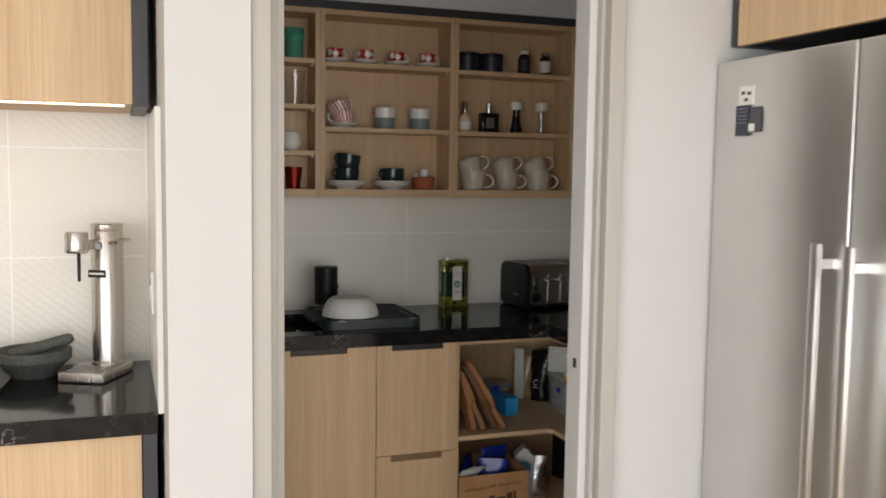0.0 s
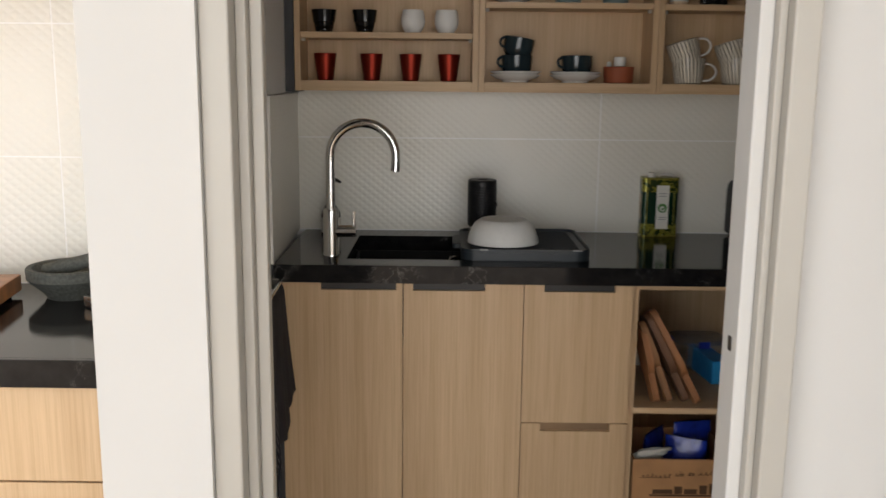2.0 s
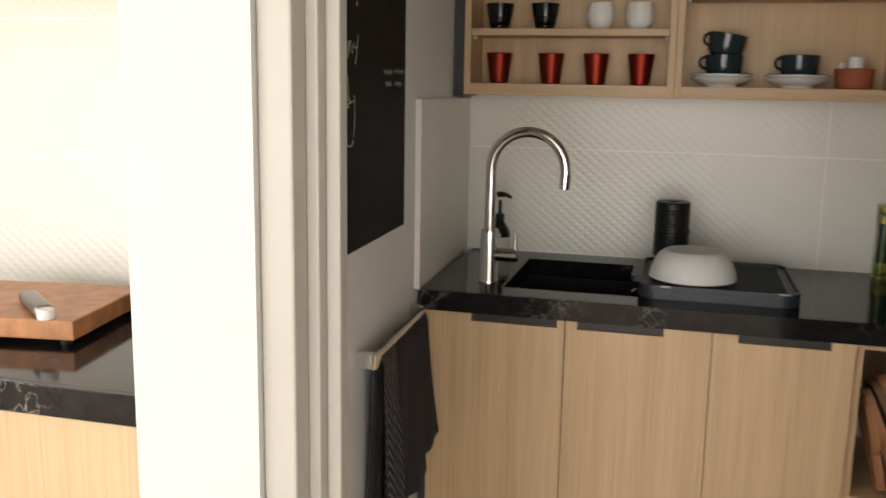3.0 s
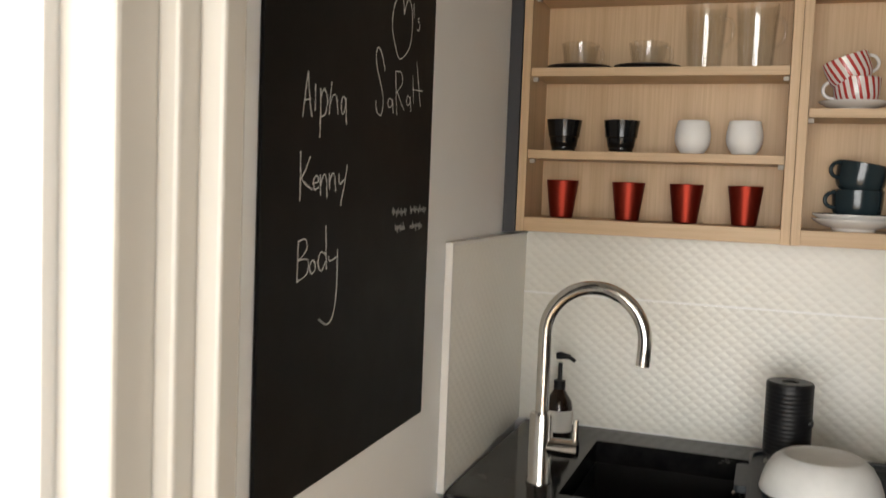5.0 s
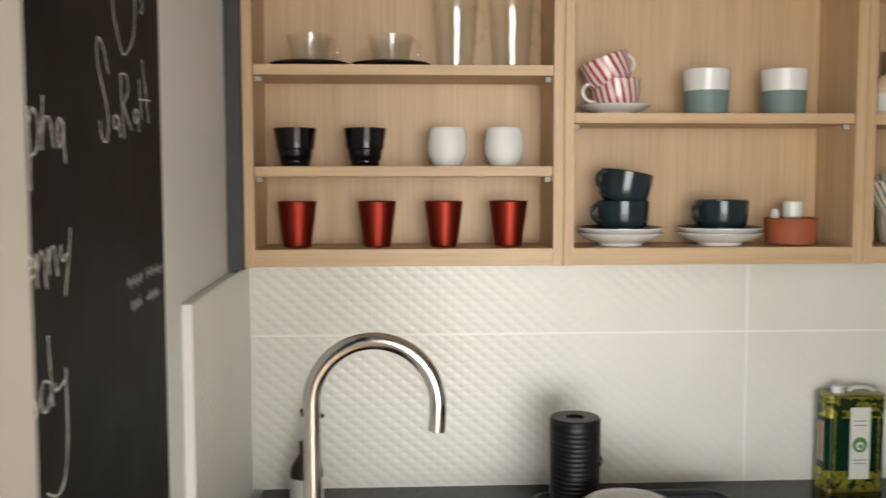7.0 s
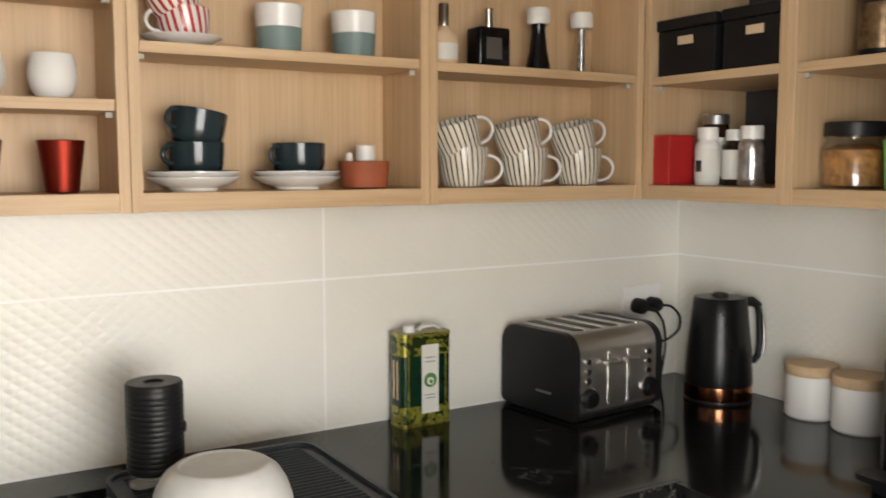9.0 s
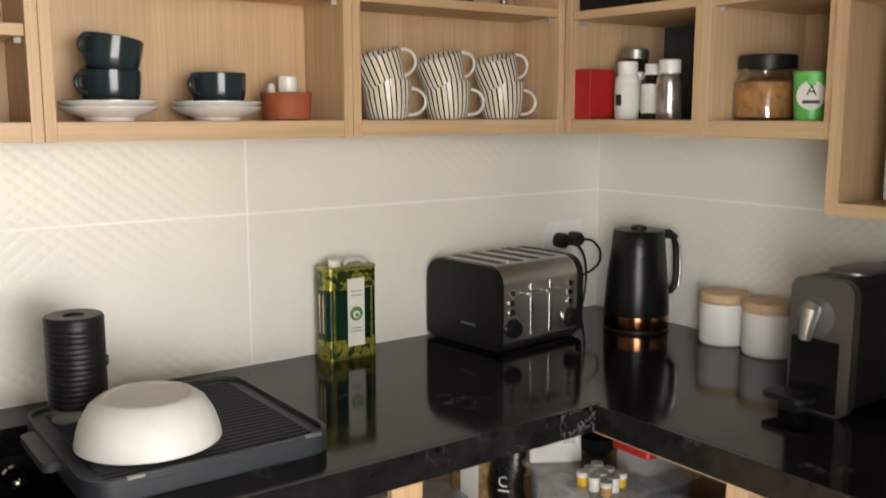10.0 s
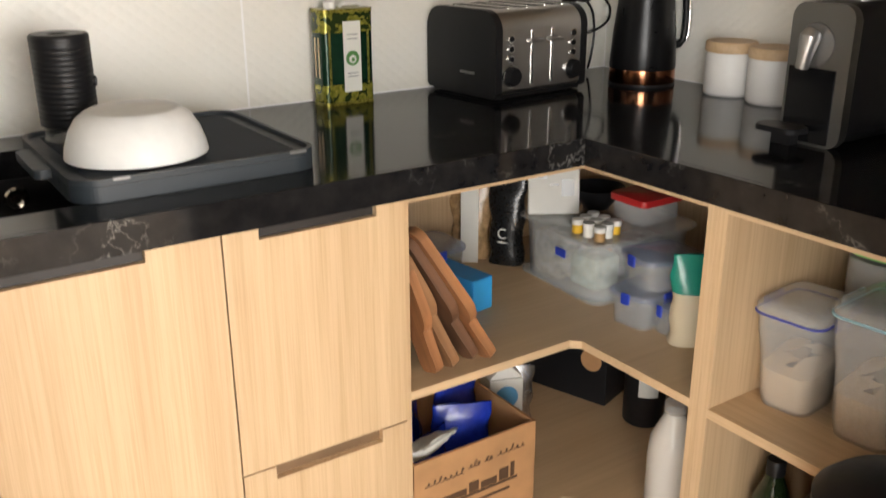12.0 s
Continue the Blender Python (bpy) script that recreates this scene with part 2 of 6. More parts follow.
box(-1.9, -3.6, 0, 3.5, -3.45, 0.15, bm=s)
structure("wall_south", s, PAINT, "white kitchen wall around a wide window")
# Glazed opening is added here so light reaches the pantry corner.
w = box(-2.35, -3.6, 0, -2.2, -3.2, H)
box(-2.35, 0.6, 0, -2.2, 4.21, H, bm=w)
box(-2.35, -3.2, 2.3, -2.2, 0.6, H, bm=w)
box(-2.35, -3.2, 0, -2.2, 0.6, 0.15, bm=w)
structure("wall_west", w, PAINT, "unseen white kitchen wall, glazed opening added to light the pantry corner")
e = box(3.85, -3.6, 0, 4.0, -2.4, H)
box(3.85, 0.3, 0, 4.0, 2.3, H, bm=e)
box(3.85, -2.4, 0, 4.0, 0.3, 0.85, bm=e)
box(3.85, -2.4, 2.1, 4.0, 0.3, H, bm=e)
structure("wall_east", e, PAINT, "white kitchen wall with a window")
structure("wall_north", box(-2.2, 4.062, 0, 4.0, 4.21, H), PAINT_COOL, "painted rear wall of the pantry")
LW = pose(0.4265, 2.441, 0, 0, 0, 1.98)
spine = prism([(0.330, 2.300), (0.514, 2.300), (0.514, 2.441), (0.4215, 2.441), (0.3655, 4.062), (0.330, 4.062)], 0, H)
structure("wall_pantry_left", spine, PAINT, "white painted wall between kitchen bench and pantry")
# Skin carries the cool hue, lifted paler in place of bounce light.
structure("wall_pantry_left_inside", moved(box(-0.004, 0.0, 0, 0.0, 1.619, H - 0.001), LW), PAINT_COOL, "pale cool painted pantry side wall, bounce light put into its paint")
structure("wall_pantry_front", box(1.473, 2.342, 0, 4.0, 2.441, H), PAINT, "white painted wall beside the pantry opening")
structure("wall_pantry_head", box(0.514, 2.298, 2.075, 1.473, 2.441, H), PAINT, "white painted wall over the pantry opening")
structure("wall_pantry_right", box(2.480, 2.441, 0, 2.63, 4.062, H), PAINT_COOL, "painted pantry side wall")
structure("wall_bench_rear", box(-2.2, 3.165, 0, 0.330, 3.30, H), PAINT, "white wall behind the kitchen bench")

# stepped frame of the sliding door, shade and light put into its paints
door_frame = thing("door_frame", (0, 0, 0), "off-white stepped timber frame of the pantry sliding door", "door frame")
door_frame["kind"] = "structure"
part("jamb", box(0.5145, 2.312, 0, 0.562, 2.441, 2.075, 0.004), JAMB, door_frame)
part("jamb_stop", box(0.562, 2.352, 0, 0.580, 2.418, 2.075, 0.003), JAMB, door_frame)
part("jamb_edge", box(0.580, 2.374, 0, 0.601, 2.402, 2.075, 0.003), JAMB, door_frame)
# Ceiling white puts the brighter light on this return into its colour.
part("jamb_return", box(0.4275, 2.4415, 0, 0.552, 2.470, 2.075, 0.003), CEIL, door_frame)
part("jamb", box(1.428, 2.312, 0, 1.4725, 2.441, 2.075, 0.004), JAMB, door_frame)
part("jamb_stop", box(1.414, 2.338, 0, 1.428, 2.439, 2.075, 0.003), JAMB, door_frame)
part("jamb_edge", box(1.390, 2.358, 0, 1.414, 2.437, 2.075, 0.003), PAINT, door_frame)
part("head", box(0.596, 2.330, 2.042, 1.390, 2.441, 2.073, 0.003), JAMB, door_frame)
part("latch_plate", box(1.3882, 2.384, 0.972, 1.3905, 2.399, 0.997), DARK, door_frame, "small dark latch slot")

# ---- pantry tiles ----
tiles_back = thing("splashback", (0, 0, 0), "white relief ceramic tile splashback above the black bench", "splashback")
tiles_back["kind"] = "structure"
part("grout_bed", box(0.372, 4.0484, 0.90, 2.478, 4.0615, 1.40), GROUT, tiles_back)
for x0, x1 in ((0.372, 1.43), (1.43, 2.472)):
    for z0, z1 in ((0.901, 1.225), (1.225, 1.399)):
        part("tile", box(x0 + 0.0024, 4.048, z0 + 0.0024, x1 - 0.0024, 4.0486, z1 - 0.0024), TILE, tiles_back)
tiles_right = thing("splashback", (0, 0, 0), "white relief ceramic tile splashback on the side wall", "splashback")
tiles_right["kind"] = "structure"
part("grout_bed", box(2.4674, 2.441, 0.90, 2.4795, 4.048, 1.40), GROUT, tiles_right)
for y0, y1 in ((2.99, 4.047), (2.45, 2.99)):
    for z0, z1 in ((0.901, 1.225), (1.225, 1.399)):
        part("tile", box(2.467, y0 + 0.0024, z0 + 0.0024, 2.4676, y1 - 0.0024, z1 - 0.0024), TILE, tiles_right)
tiles_left = thing("splashback", (0, 0, 0), "white tile return on the side wall with a pale metal trim", "splashback")
tiles_left["kind"] = "structure"
tiles_left.matrix_world = LW
part("tile", box(0.001, 0.985, 0.901, 0.013, 1.607, 1.371, 0.0008, 1), TILE, tiles_left)
part("edge_trim", box(0.001, 0.975, 0.901, 0.016, 0.985, 1.377, 0.001, 1), WHITE_PL, tiles_left)
part("edge_trim", box(0.001, 0.985, 1.371, 0.016, 1.607, 1.377, 0.001, 1), WHITE_PL, tiles_left)

# ---- pantry benchtop, one L with a sink cut-out ----
SX0, SX1, SY0, SY1 = 0.605, 1.06, 3.52, 3.93
FY, FX, ZT, ZB = 3.424, 1.828, 0.9, 0.849
EDGE = 0.014
top = box(0.405, FY + EDGE, ZB, SX0, 4.047, ZT)
box(SX1, FY + EDGE, ZB, 2.466, 4.047, ZT, bm=top)
box(SX0, FY + EDGE, ZB, SX1, SY0, ZT, bm=top)
box(SX0, SY1, ZB, SX1, 4.047, ZT, bm=top)
box(FX + EDGE, 2.445, ZB, 2.466, FY + EDGE, ZT, bm=top)
bmesh.ops.remove_doubles(top, verts=top.verts[:], dist=0.0001)
bench = thing("benchtop", (0, 0, 0), "polished black stone benchtop with pale veins on the oak cabinets", "benchtop")
part("slab", top, STONE, bench)
part("front_edge", box(0.405, FY, ZB - 0.001, FX + EDGE, FY + EDGE, ZT, 0.0015, 2), STONE_EDGE, bench, "veined black stone edge")
part("front_edge", box(FX, 2.445, ZB - 0.001, FX + EDGE, FY, ZT, 0.0015, 2), STONE, bench)

# sink bowl
sink = thing("sink", (0, 0, 0), "black granite undermount sink with a chrome overflow ring", "sink")
bowl = box(SX0 - 0.01, SY0 - 0.01, 0.66, SX1 + 0.01, SY1 + 0.01, 0.668)
box(SX0 - 0.012, SY0 - 0.012, 0.668, SX0, SY1 + 0.012, 0.8485, bm=bowl)
box(SX1, SY0 - 0.012, 0.668, SX1 + 0.012, SY1 + 0.012, 0.8485, bm=bowl)
box(SX0, SY0 - 0.012, 0.668, SX1, SY0, 0.8485, bm=bowl)
box(SX0, SY1, 0.668, SX1, SY1 + 0.012, 0.8485, bm=bowl)
part("bowl", bowl, BLACK_PL, sink)
ring = moved(lathe([(0.009, 0), (0.0, 0.001), (0.009, 0.0), (0.012, 0.003), (0.018, 0.004), (0.022, 0.001), (0.022, 0)], 24), pose(0.93, SY1 - 0.001, 0.812, 90))
part("overflow_ring", ring, CHROME, sink, "chrome overflow ring", True)
part("waste", moved(lathe([(0.0, 0.004), (0.03, 0.004), (0.042, 0.002), (0.042, 0)], 24), pose(0.83, 3.72, 0.668)), BLACK_PL, sink, "round black waste", True)

# ---- pantry base cabinets ----
DY = 3.445  # face of the doors


def door_panel(x0, x1, z0, z1, hx0, hx1, notch=0.024):
    """A door leaf with a finger notch in its top edge."""
    g = 0.0015
    return prism([(x0 + g, z0), (x1 - g, z0), (x1 - g, z1), (hx1, z1), (hx1, z1 - notch), (hx0, z1 - notch), (hx0, z1), (x0 + g, z1)], DY, DY + 0.018, 0, None, "y")


def base_cabinet(x0, x1, label, fronts, high):
    cab = thing("base_cabinet", (0, 0, 0), label, "cabinet", "pantry base cabinets")
    b = box(x0, DY + 0.02, 0.1, x0 + 0.016, 4.03, high)
    box(x1 - 0.016, DY + 0.02, 0.1, x1, 4.03, high, bm=b)
    box(x0 + 0.016, DY + 0.02, 0.1, x1 - 0.016, 4.03, 0.116, bm=b)
    box(x0 + 0.016, 4.02, 0.116, x1 - 0.016, 4.03, 0.60, bm=b)
    part("body", b, OAK, cab)
    for z0, z1, hx0, hx1, tan in fronts:
        front = part("door" if len(fronts) == 1 else "drawer_front", door_panel(x0, x1, z0, z1, hx0, hx1), OAK, cab)
        # Lip and notch back; the notch's shadow is coloured into them.
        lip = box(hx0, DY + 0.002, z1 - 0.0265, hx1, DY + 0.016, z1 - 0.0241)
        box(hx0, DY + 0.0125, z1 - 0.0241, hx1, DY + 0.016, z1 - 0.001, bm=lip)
        part("finger_pull", lip, BRONZE if tan else DARK, front, "slim metal finger pull with shade coloured into its notch")
    part("plinth", box(x0, DY + 0.06, 0.0, x1, DY + 0.075, 0.1), CHAR, cab)


# Brown for the drawer notch, its shaded wood put into the colour.
BRONZE = plain("tan_shaded_metal", (0.30, 0.20, 0.12), 0.4, 0.6)
base_cabinet(0.421, 0.777, "pale oak base cabinet under the sink, door shut", [(0.1, 0.847, 0.538, 0.757, False)], 0.65)
base_cabinet(0.777, 1.128, "pale oak base cabinet beside the sink, door shut", [(0.1, 0.847, 0.806, 1.015, False)], 0.65)
base_cabinet(1.128, 1.447, "pale oak drawer unit with deep closed drawers", [(0.424, 0.847, 1.187, 1.393, False), (0.1, 0.421, 1.187, 1.393, True)], 0.848)
solid("end_panel", box(0.4015, DY + 0.0, 0.0, 0.4205, 4.02, 0.848, 0.001), CHAR, "charcoal end panel beside the pantry wall", "panel")

# open corner unit
corner_unit = thing("corner_unit", (0, 0, 0), "open pale oak corner unit with one L-shaped shelf", "cabinet")
KX, KY = 1.868, 3.463
c = box(1.4475, KY, 0.07, 1.4655, 4.04, 0.8480)
part("side_panel", c, OAK, corner_unit)
part("side_panel", box(KX, 3.1405, 0.07, 2.466, 3.1605, 0.8480), OAK, corner_unit)
L = [(1.4655, KY), (KX - 0.018, KY), (KX, KY - 0.018), (KX, 3.1605), (2.46, 3.1605), (2.46, 4.04), (1.4655, 4.04)]
part("shelf", prism(L, 0.449, 0.4665), OAK_PLAIN, corner_unit)
part("base", prism(L, 0.07, 0.088), OAK_PLAIN, corner_unit)
rail = box(1.4655, KY, 0.829, KX, KY + 0.07, 0.8480)
box(KX, 3.1605, 0.827, KX + 0.07, KY + 0.07, 0.8480, bm=rail)
part("top_rail", rail, OAK_X, corner_unit)
part("back_panel", box(1.4655, 4.026, 0.088, 2.45, 4.036, 0.848), OAK, corner_unit)
part("back_panel", box(2.45, 3.1605, 0.088, 2.46, 4.036, 0.848), OAK, corner_unit)
part("plinth", prism([(1.4475, KY + 0.05), (KX + 0.05, KY + 0.05), (KX + 0.05, 3.1405), (KX + 0.065, 3.1405), (KX + 0.065, KY + 0.065), (1.4475, KY + 0.065)], 0, 0.07), CHAR, corner_unit)

# open unit along the side wall
side_unit = thing("open_unit", (0, 0, 0), "open pale oak base unit with one shelf", "cabinet")
part("side_panel", box(KX, 3.119, 0.07, 2.466, 3.140, 0.8480), OAK, side_unit)
part("side_panel", box(KX, 2.50, 0.07, 2.466, 2.52, 0.8480), OAK, side_unit)
part("shelf", box(KX, 2.52, 0.446, 2.46, 3.119, 0.464), OAK_Y, side_unit)
part("base", box(KX, 2.52, 0.07, 2.46, 3.119, 0.088), OAK_Y, side_unit)
part("top_rail", box(KX, 2.52, 0.826, KX + 0.07, 3.119, 0.8480), OAK_Y, side_unit)
part("back_panel", box(2.45, 2.52, 0.088, 2.46, 3.119, 0.848), OAK, side_unit)
part("plinth", box(KX + 0.05, 2.50, 0, KX + 0.065, 3.14, 0.07), CHAR, side_unit)

# ---- open wall shelves ----
CLIP = plain("clear_clip", (0.42, 0.39, 0.34), 0.55)
SY, SZ, ST = 3.846, 1.386, 2.137
GAP = 0.0004


def shelf_unit(x0, x1, levels, label, y0=SY, y1=4.046, side=False, back=None):
    """An open box of oak between x0 and x1; with side it stands along the side wall, x read as y."""
    u = thing("wall_shelf", (0, 0, 0), label, "shelf unit", "open wall shelves")
    def bar(a0, b0, z0, a1, b1, z1):
        return box(b0, a0, z0, b1, a1, z1, 0.0008, 1) if side else box(a0, b0, z0, a1, b1, z1, 0.0008, 1)
    along = OAK_Y if side else OAK_X
    part("side_panel", bar(x0 + GAP, y0, SZ, x0 + 0.0195, y1, ST), OAK, u)
    part("side_panel", bar(x1 - 0.0195, y0, SZ, x1 - GAP, y1, ST), OAK, u)
    part("bottom", bar(x0 + 0.0195, y0 + 0.001, SZ + 0.001, x1 - 0.0195, y1, SZ + 0.033), along, u)
    part("top", bar(x0 + 0.0195, y0 + 0.001, ST - 0.022, x1 - 0.0195, y1, ST - 0.001), along, u)
    part("back_panel", bar(x0 + 0.0195, y1 - (0.04 if not side else 0.008), SZ + 0.033, x1 - 0.0195, y1 - 0.001, ST - 0.022), back or OAK, u)
    for z in levels:
        board = part("shelf", bar(x0 + 0.0205, y0 + 0.004, z - 0.019, x1 - 0.0205, y1 - (0.041 if not side else 0.009), z), along, u)
        for a in (x0 + 0.0205, x1 - 0.0325):
            part("shelf_clip", bar(a, y0 + 0.022, z - 0.029, a + 0.012, y0 + 0.034, z - 0.0195), CLIP, board, "small clear plastic shelf clip")
    return u


shelf_unit(0.408, 0.998, (1.572, 1.757, 1.938), "pale oak open wall shelf holding cups and glasses")
shelf_unit(0.998, 1.570, (1.670, 1.930), "pale oak open wall shelf holding cups and saucers")
shelf_unit(1.570, 2.138, (1.668, 1.924), "pale oak open wall shelf holding mugs and bottles")
shelf_unit(3.459, 3.846, (1.661, 1.915), "pale oak corner shelf with a charcoal back, holding pill bottles", 2.138, 2.466, True, CHAR)
shelf_unit(3.172, 3.459, (1.659, 1.915), "pale oak open wall shelf holding jars", 2.138, 2.466, True)
solid("end_panel", box(0.372, SY - 0.004, SZ - 0.004, 0.4065, 4.046, ST), CHAR, "charcoal filler panel beside the wall shelf", "panel")
solid("filler_panel", box(0.372, SY + 0.01, ST, 2.466, 4.046, ST + 0.035), CHAR, "charcoal filler strip over the wall shelves", "panel")
solid("filler_panel", box(2.148, 2.6, ST, 2.466, SY + 0.01, ST + 0.035), CHAR, "charcoal filler strip over the side shelves", "panel")
structure("bulkhead", box(0.36, SY + 0.03, ST + 0.035, 2.48, 4.0615, H - 0.001), PAINT_COOL, "painted bulkhead over the wall shelves")

# microwave niche
niche = thing("microwave_niche", (0, 0, 0), "pale oak open niche that houses the microwave", "cabinet")
NZ = 1.257
part("side_panel", box(2.125, 3.147, NZ, 2.466, 3.1715, ST), OAK, niche)
part("side_panel", box(2.125, 2.54, NZ, 2.466, 2.564, ST), OAK, niche)
part("bottom", box(2.125, 2.564, NZ, 2.466, 3.147, NZ + 0.022), OAK_Y, niche)
part("shelf", box(2.13, 2.564, 1.62, 2.466, 3.147, 1.64), OAK_Y, niche)
part("top", box(2.125, 2.564, ST - 0.02, 2.466, 3.147, ST), OAK_Y, niche)
part("back_panel", box(2.456, 2.564, NZ + 0.022, 2.466, 3.147, ST - 0.02), OAK, niche)

# ---- kitchen bench beside the pantry ----
kbench = thing("benchtop", (0, 0, 0), "polished black stone kitchen benchtop with pale veins", "benchtop")
part("slab", box(-2.19, 2.529, 0.846, 0.315, 3.150, 0.9), STONE, kbench)
part("front_edge", box(-2.19, 2.515, 0.845, 0.315, 2.529, 0.9, 0.0015, 2), STONE_EDGE, kbench, "veined black stone edge")
ktiles = thing("splashback", (0, 0, 0), "white relief ceramic tile splashback above the kitchen bench", "splashback")
ktiles["kind"] = "structure"
part("grout_bed", box(-2.19, 3.1514, 0.90, 0.329, 3.1645, 1.66), GROUT, ktiles)
for i in range(4):
    x1 = 0.313 - 0.57 * i + (0.0 if i == 0 else 0.19)
    x0 = -0.067 - 0.57 * i
    for z0, z1 in ((0.901, 1.225), (1.225, 1.55), (1.55, 1.659)):
        part("tile", box(x0 + 0.0019, 3.151, z0 + 0.0019, x1 - 0.0019, 3.1516, z1 - 0.0019), TILE, ktiles)
kret = thing("splashback", (0, 0, 0), "white tile return beside the kitchen bench", "splashback")
kret["kind"] = "structure"
part("tile", box(0.316, 2.50, 0.901, 0.3295, 3.150, 1.64, 0.001, 1), TILE, kret)
part("edge_trim", box(0.315, 2.49, 0.901, 0.3295, 2.4995, 1.64, 0.001, 1), WHITE_PL, kret)
kcab = thing("base_cabinet", (0, 0, 0), "pale oak kitchen base cabinet with closed drawers", "cabinet")
part("body", box(-2.19, 2.56, 0.1, 0.278, 3.14, 0.845), OAK_X, kcab)
for i in range(3):
    x1 = 0.277 - 0.8 * i
    part("drawer_front", box(x1 - 0.797, 2.538, 0.647, x1, 2.559, 0.843, 0.001, 1), OAK, kcab)
    part("drawer_front", box(x1 - 0.797, 2.538, 0.1, x1, 2.559, 0.643, 0.001, 1), OAK, kcab)
part("plinth", box(-2.19, 2.6, 0.0, 0.278, 2.62, 0.1), CHAR, kcab)
solid("end_panel", box(0.2795, 2.525, 0.0, 0.313, 3.14, 0.8455), CHAR, "charcoal end panel of the kitchen bench", "panel")
kwall = thing("wall_cabinet", (0, 0, 0), "pale oak kitchen wall cabinet with a lit strip beneath", "cabinet")
part("body", box(-2.19, 2.72, 1.656, 0.27, 3.15, 2.35), OAK_X, kwall)
for i in range(3):
    x1 = 0.270 - 0.8 * i
    part("door", box(x1 - 0.797, 2.695, 1.655, x1, 2.716, 2.348, 0.001, 1), OAK, kwall)
part("side_panel", box(0.2705, 2.69, 1.650, 0.308, 3.15, 2.35), CHAR, kwall, "charcoal side panel")
LED = glowing("lit_strip", (1.0, 0.68, 0.44), 8.0)
part("light_strip", box(-2.1, 2.74, 1.6525, 0.25, 2.755, 1.6555), LED, kwall, "warm white lit strip")
structure("bulkhead", box(-2.19, 2.70, 2.351, 0.329, 3.16, H - 0.001), PAINT, "painted bulkhead over the kitchen cabinets")

# ---- fridge ----
FXF = 1.772
fridge = thing("fridge", (0, 0, 0), "brushed stainless steel double-door fridge with long bar handles", "fridge")
part("body", box(FXF + 0.075, 1.33, 0.02, 2.45, 2.334, 1.79), CHAR, fridge)
GY = 1.835
for y0, y1 in ((1.335, GY - 0.003), (GY + 0.003, 2.336)):
    d = part("door", box(FXF, y0, 0.1, FXF + 0.07, y1, 1.80, 0.006, 3), STEEL, fridge, "", True)
    hy = GY - 0.05 if y0 < 1.5 else GY + 0.05
    h = box(FXF - 0.052, hy - 0.013, 0.55, FXF - 0.036, hy + 0.013, 1.345, 0.004, 2)
    box(FXF - 0.04, hy - 0.008, 1.285, FXF + 0.001, hy + 0.008, 1.31, 0.002, 1, bm=h)
    box(FXF - 0.04, hy - 0.009, 0.56, FXF + 0.001, hy + 0.009, 0.63, 0.002, 1, bm=h)
    part("handle", h, STEEL, d, "long flat steel bar handle", True)
ocab = thing("wall_cabinet", (0, 0, 0), "pale oak cabinet over the fridge", "cabinet")
part("body", box(FXF + 0.07, 1.30, 1.86, 2.46, 2.316, 2.40), CHAR, ocab)
part("door", box(FXF + 0.045, 1.30, 1.845, FXF + 0.066, 1.80, 2.40, 0.001, 1), OAK, ocab)
part("door", box(FXF + 0.045, 1.803, 1.845, FXF + 0.066, 2.314, 2.40, 0.001, 1), OAK, ocab)
part("side_panel", box(FXF + 0.043, 2.3165, 1.845, 2.46, 2.338, 2.40), CHAR, ocab)
structure("wall_fridge_side", box(1.85, 1.15, 0, 3.85, 1.29, H), PAINT, "white wall beside the fridge")

# ---- more materials ----
def glaze(name, colour, rough=0.18, vary=0.05):
    return plain(name, colour, rough, 0.0, vary, 20, 0.0, 0.3)


def striped(name, ground, line, count, width, lean=0.0):
    """Painted upright lines round a turned body, a little uneven."""
    n = Nodes(name)
    sep = n.add("ShaderNodeSeparateXYZ")
    n.link(n.coords.outputs["Object"], sep.inputs[0])
    ang = n.math("ARCTAN2", sep.outputs[1], sep.outputs[0])
    wob = n.math("MULTIPLY", n.noise(n.mapped(), 18, 2), 0.10)
    ph = n.math("ADD", n.math("ADD", ang, wob), n.math("MULTIPLY", sep.outputs[2], lean))
    f = n.math("FRACT", n.math("MULTIPLY", ph, count / (2 * math.pi)))
    on = n.math("LESS_THAN", n.math("ABSOLUTE", n.math("SUBTRACT", f, 0.5)), width / 2)
    return n.set(Base_Color=n.mix(on, ground, line), Roughness=0.22)


def banded(name, low, high, z):
    n = Nodes(name)
    sep = n.add("ShaderNodeSeparateXYZ")
    n.link(n.coords.outputs["Object"], sep.inputs[0])
    up = n.math("GREATER_THAN", sep.outputs[2], z)
    return n.set(Base_Color=n.mix(up, low, high), Roughness=n.math("MULTIPLY_ADD", up, -0.3, 0.55))


def dotted(name, ground, dot):
    n = Nodes(name)
    v = n.add("ShaderNodeTexVoronoi", Scale=34.0, Randomness=0.3)
    n.link(n.coords.outputs["Object"], v.inputs["Vector"])
    on = n.math("LESS_THAN", v.outputs["Distance"], 0.46)
    return n.set(Base_Color=n.mix(on, ground, dot), Roughness=0.25)


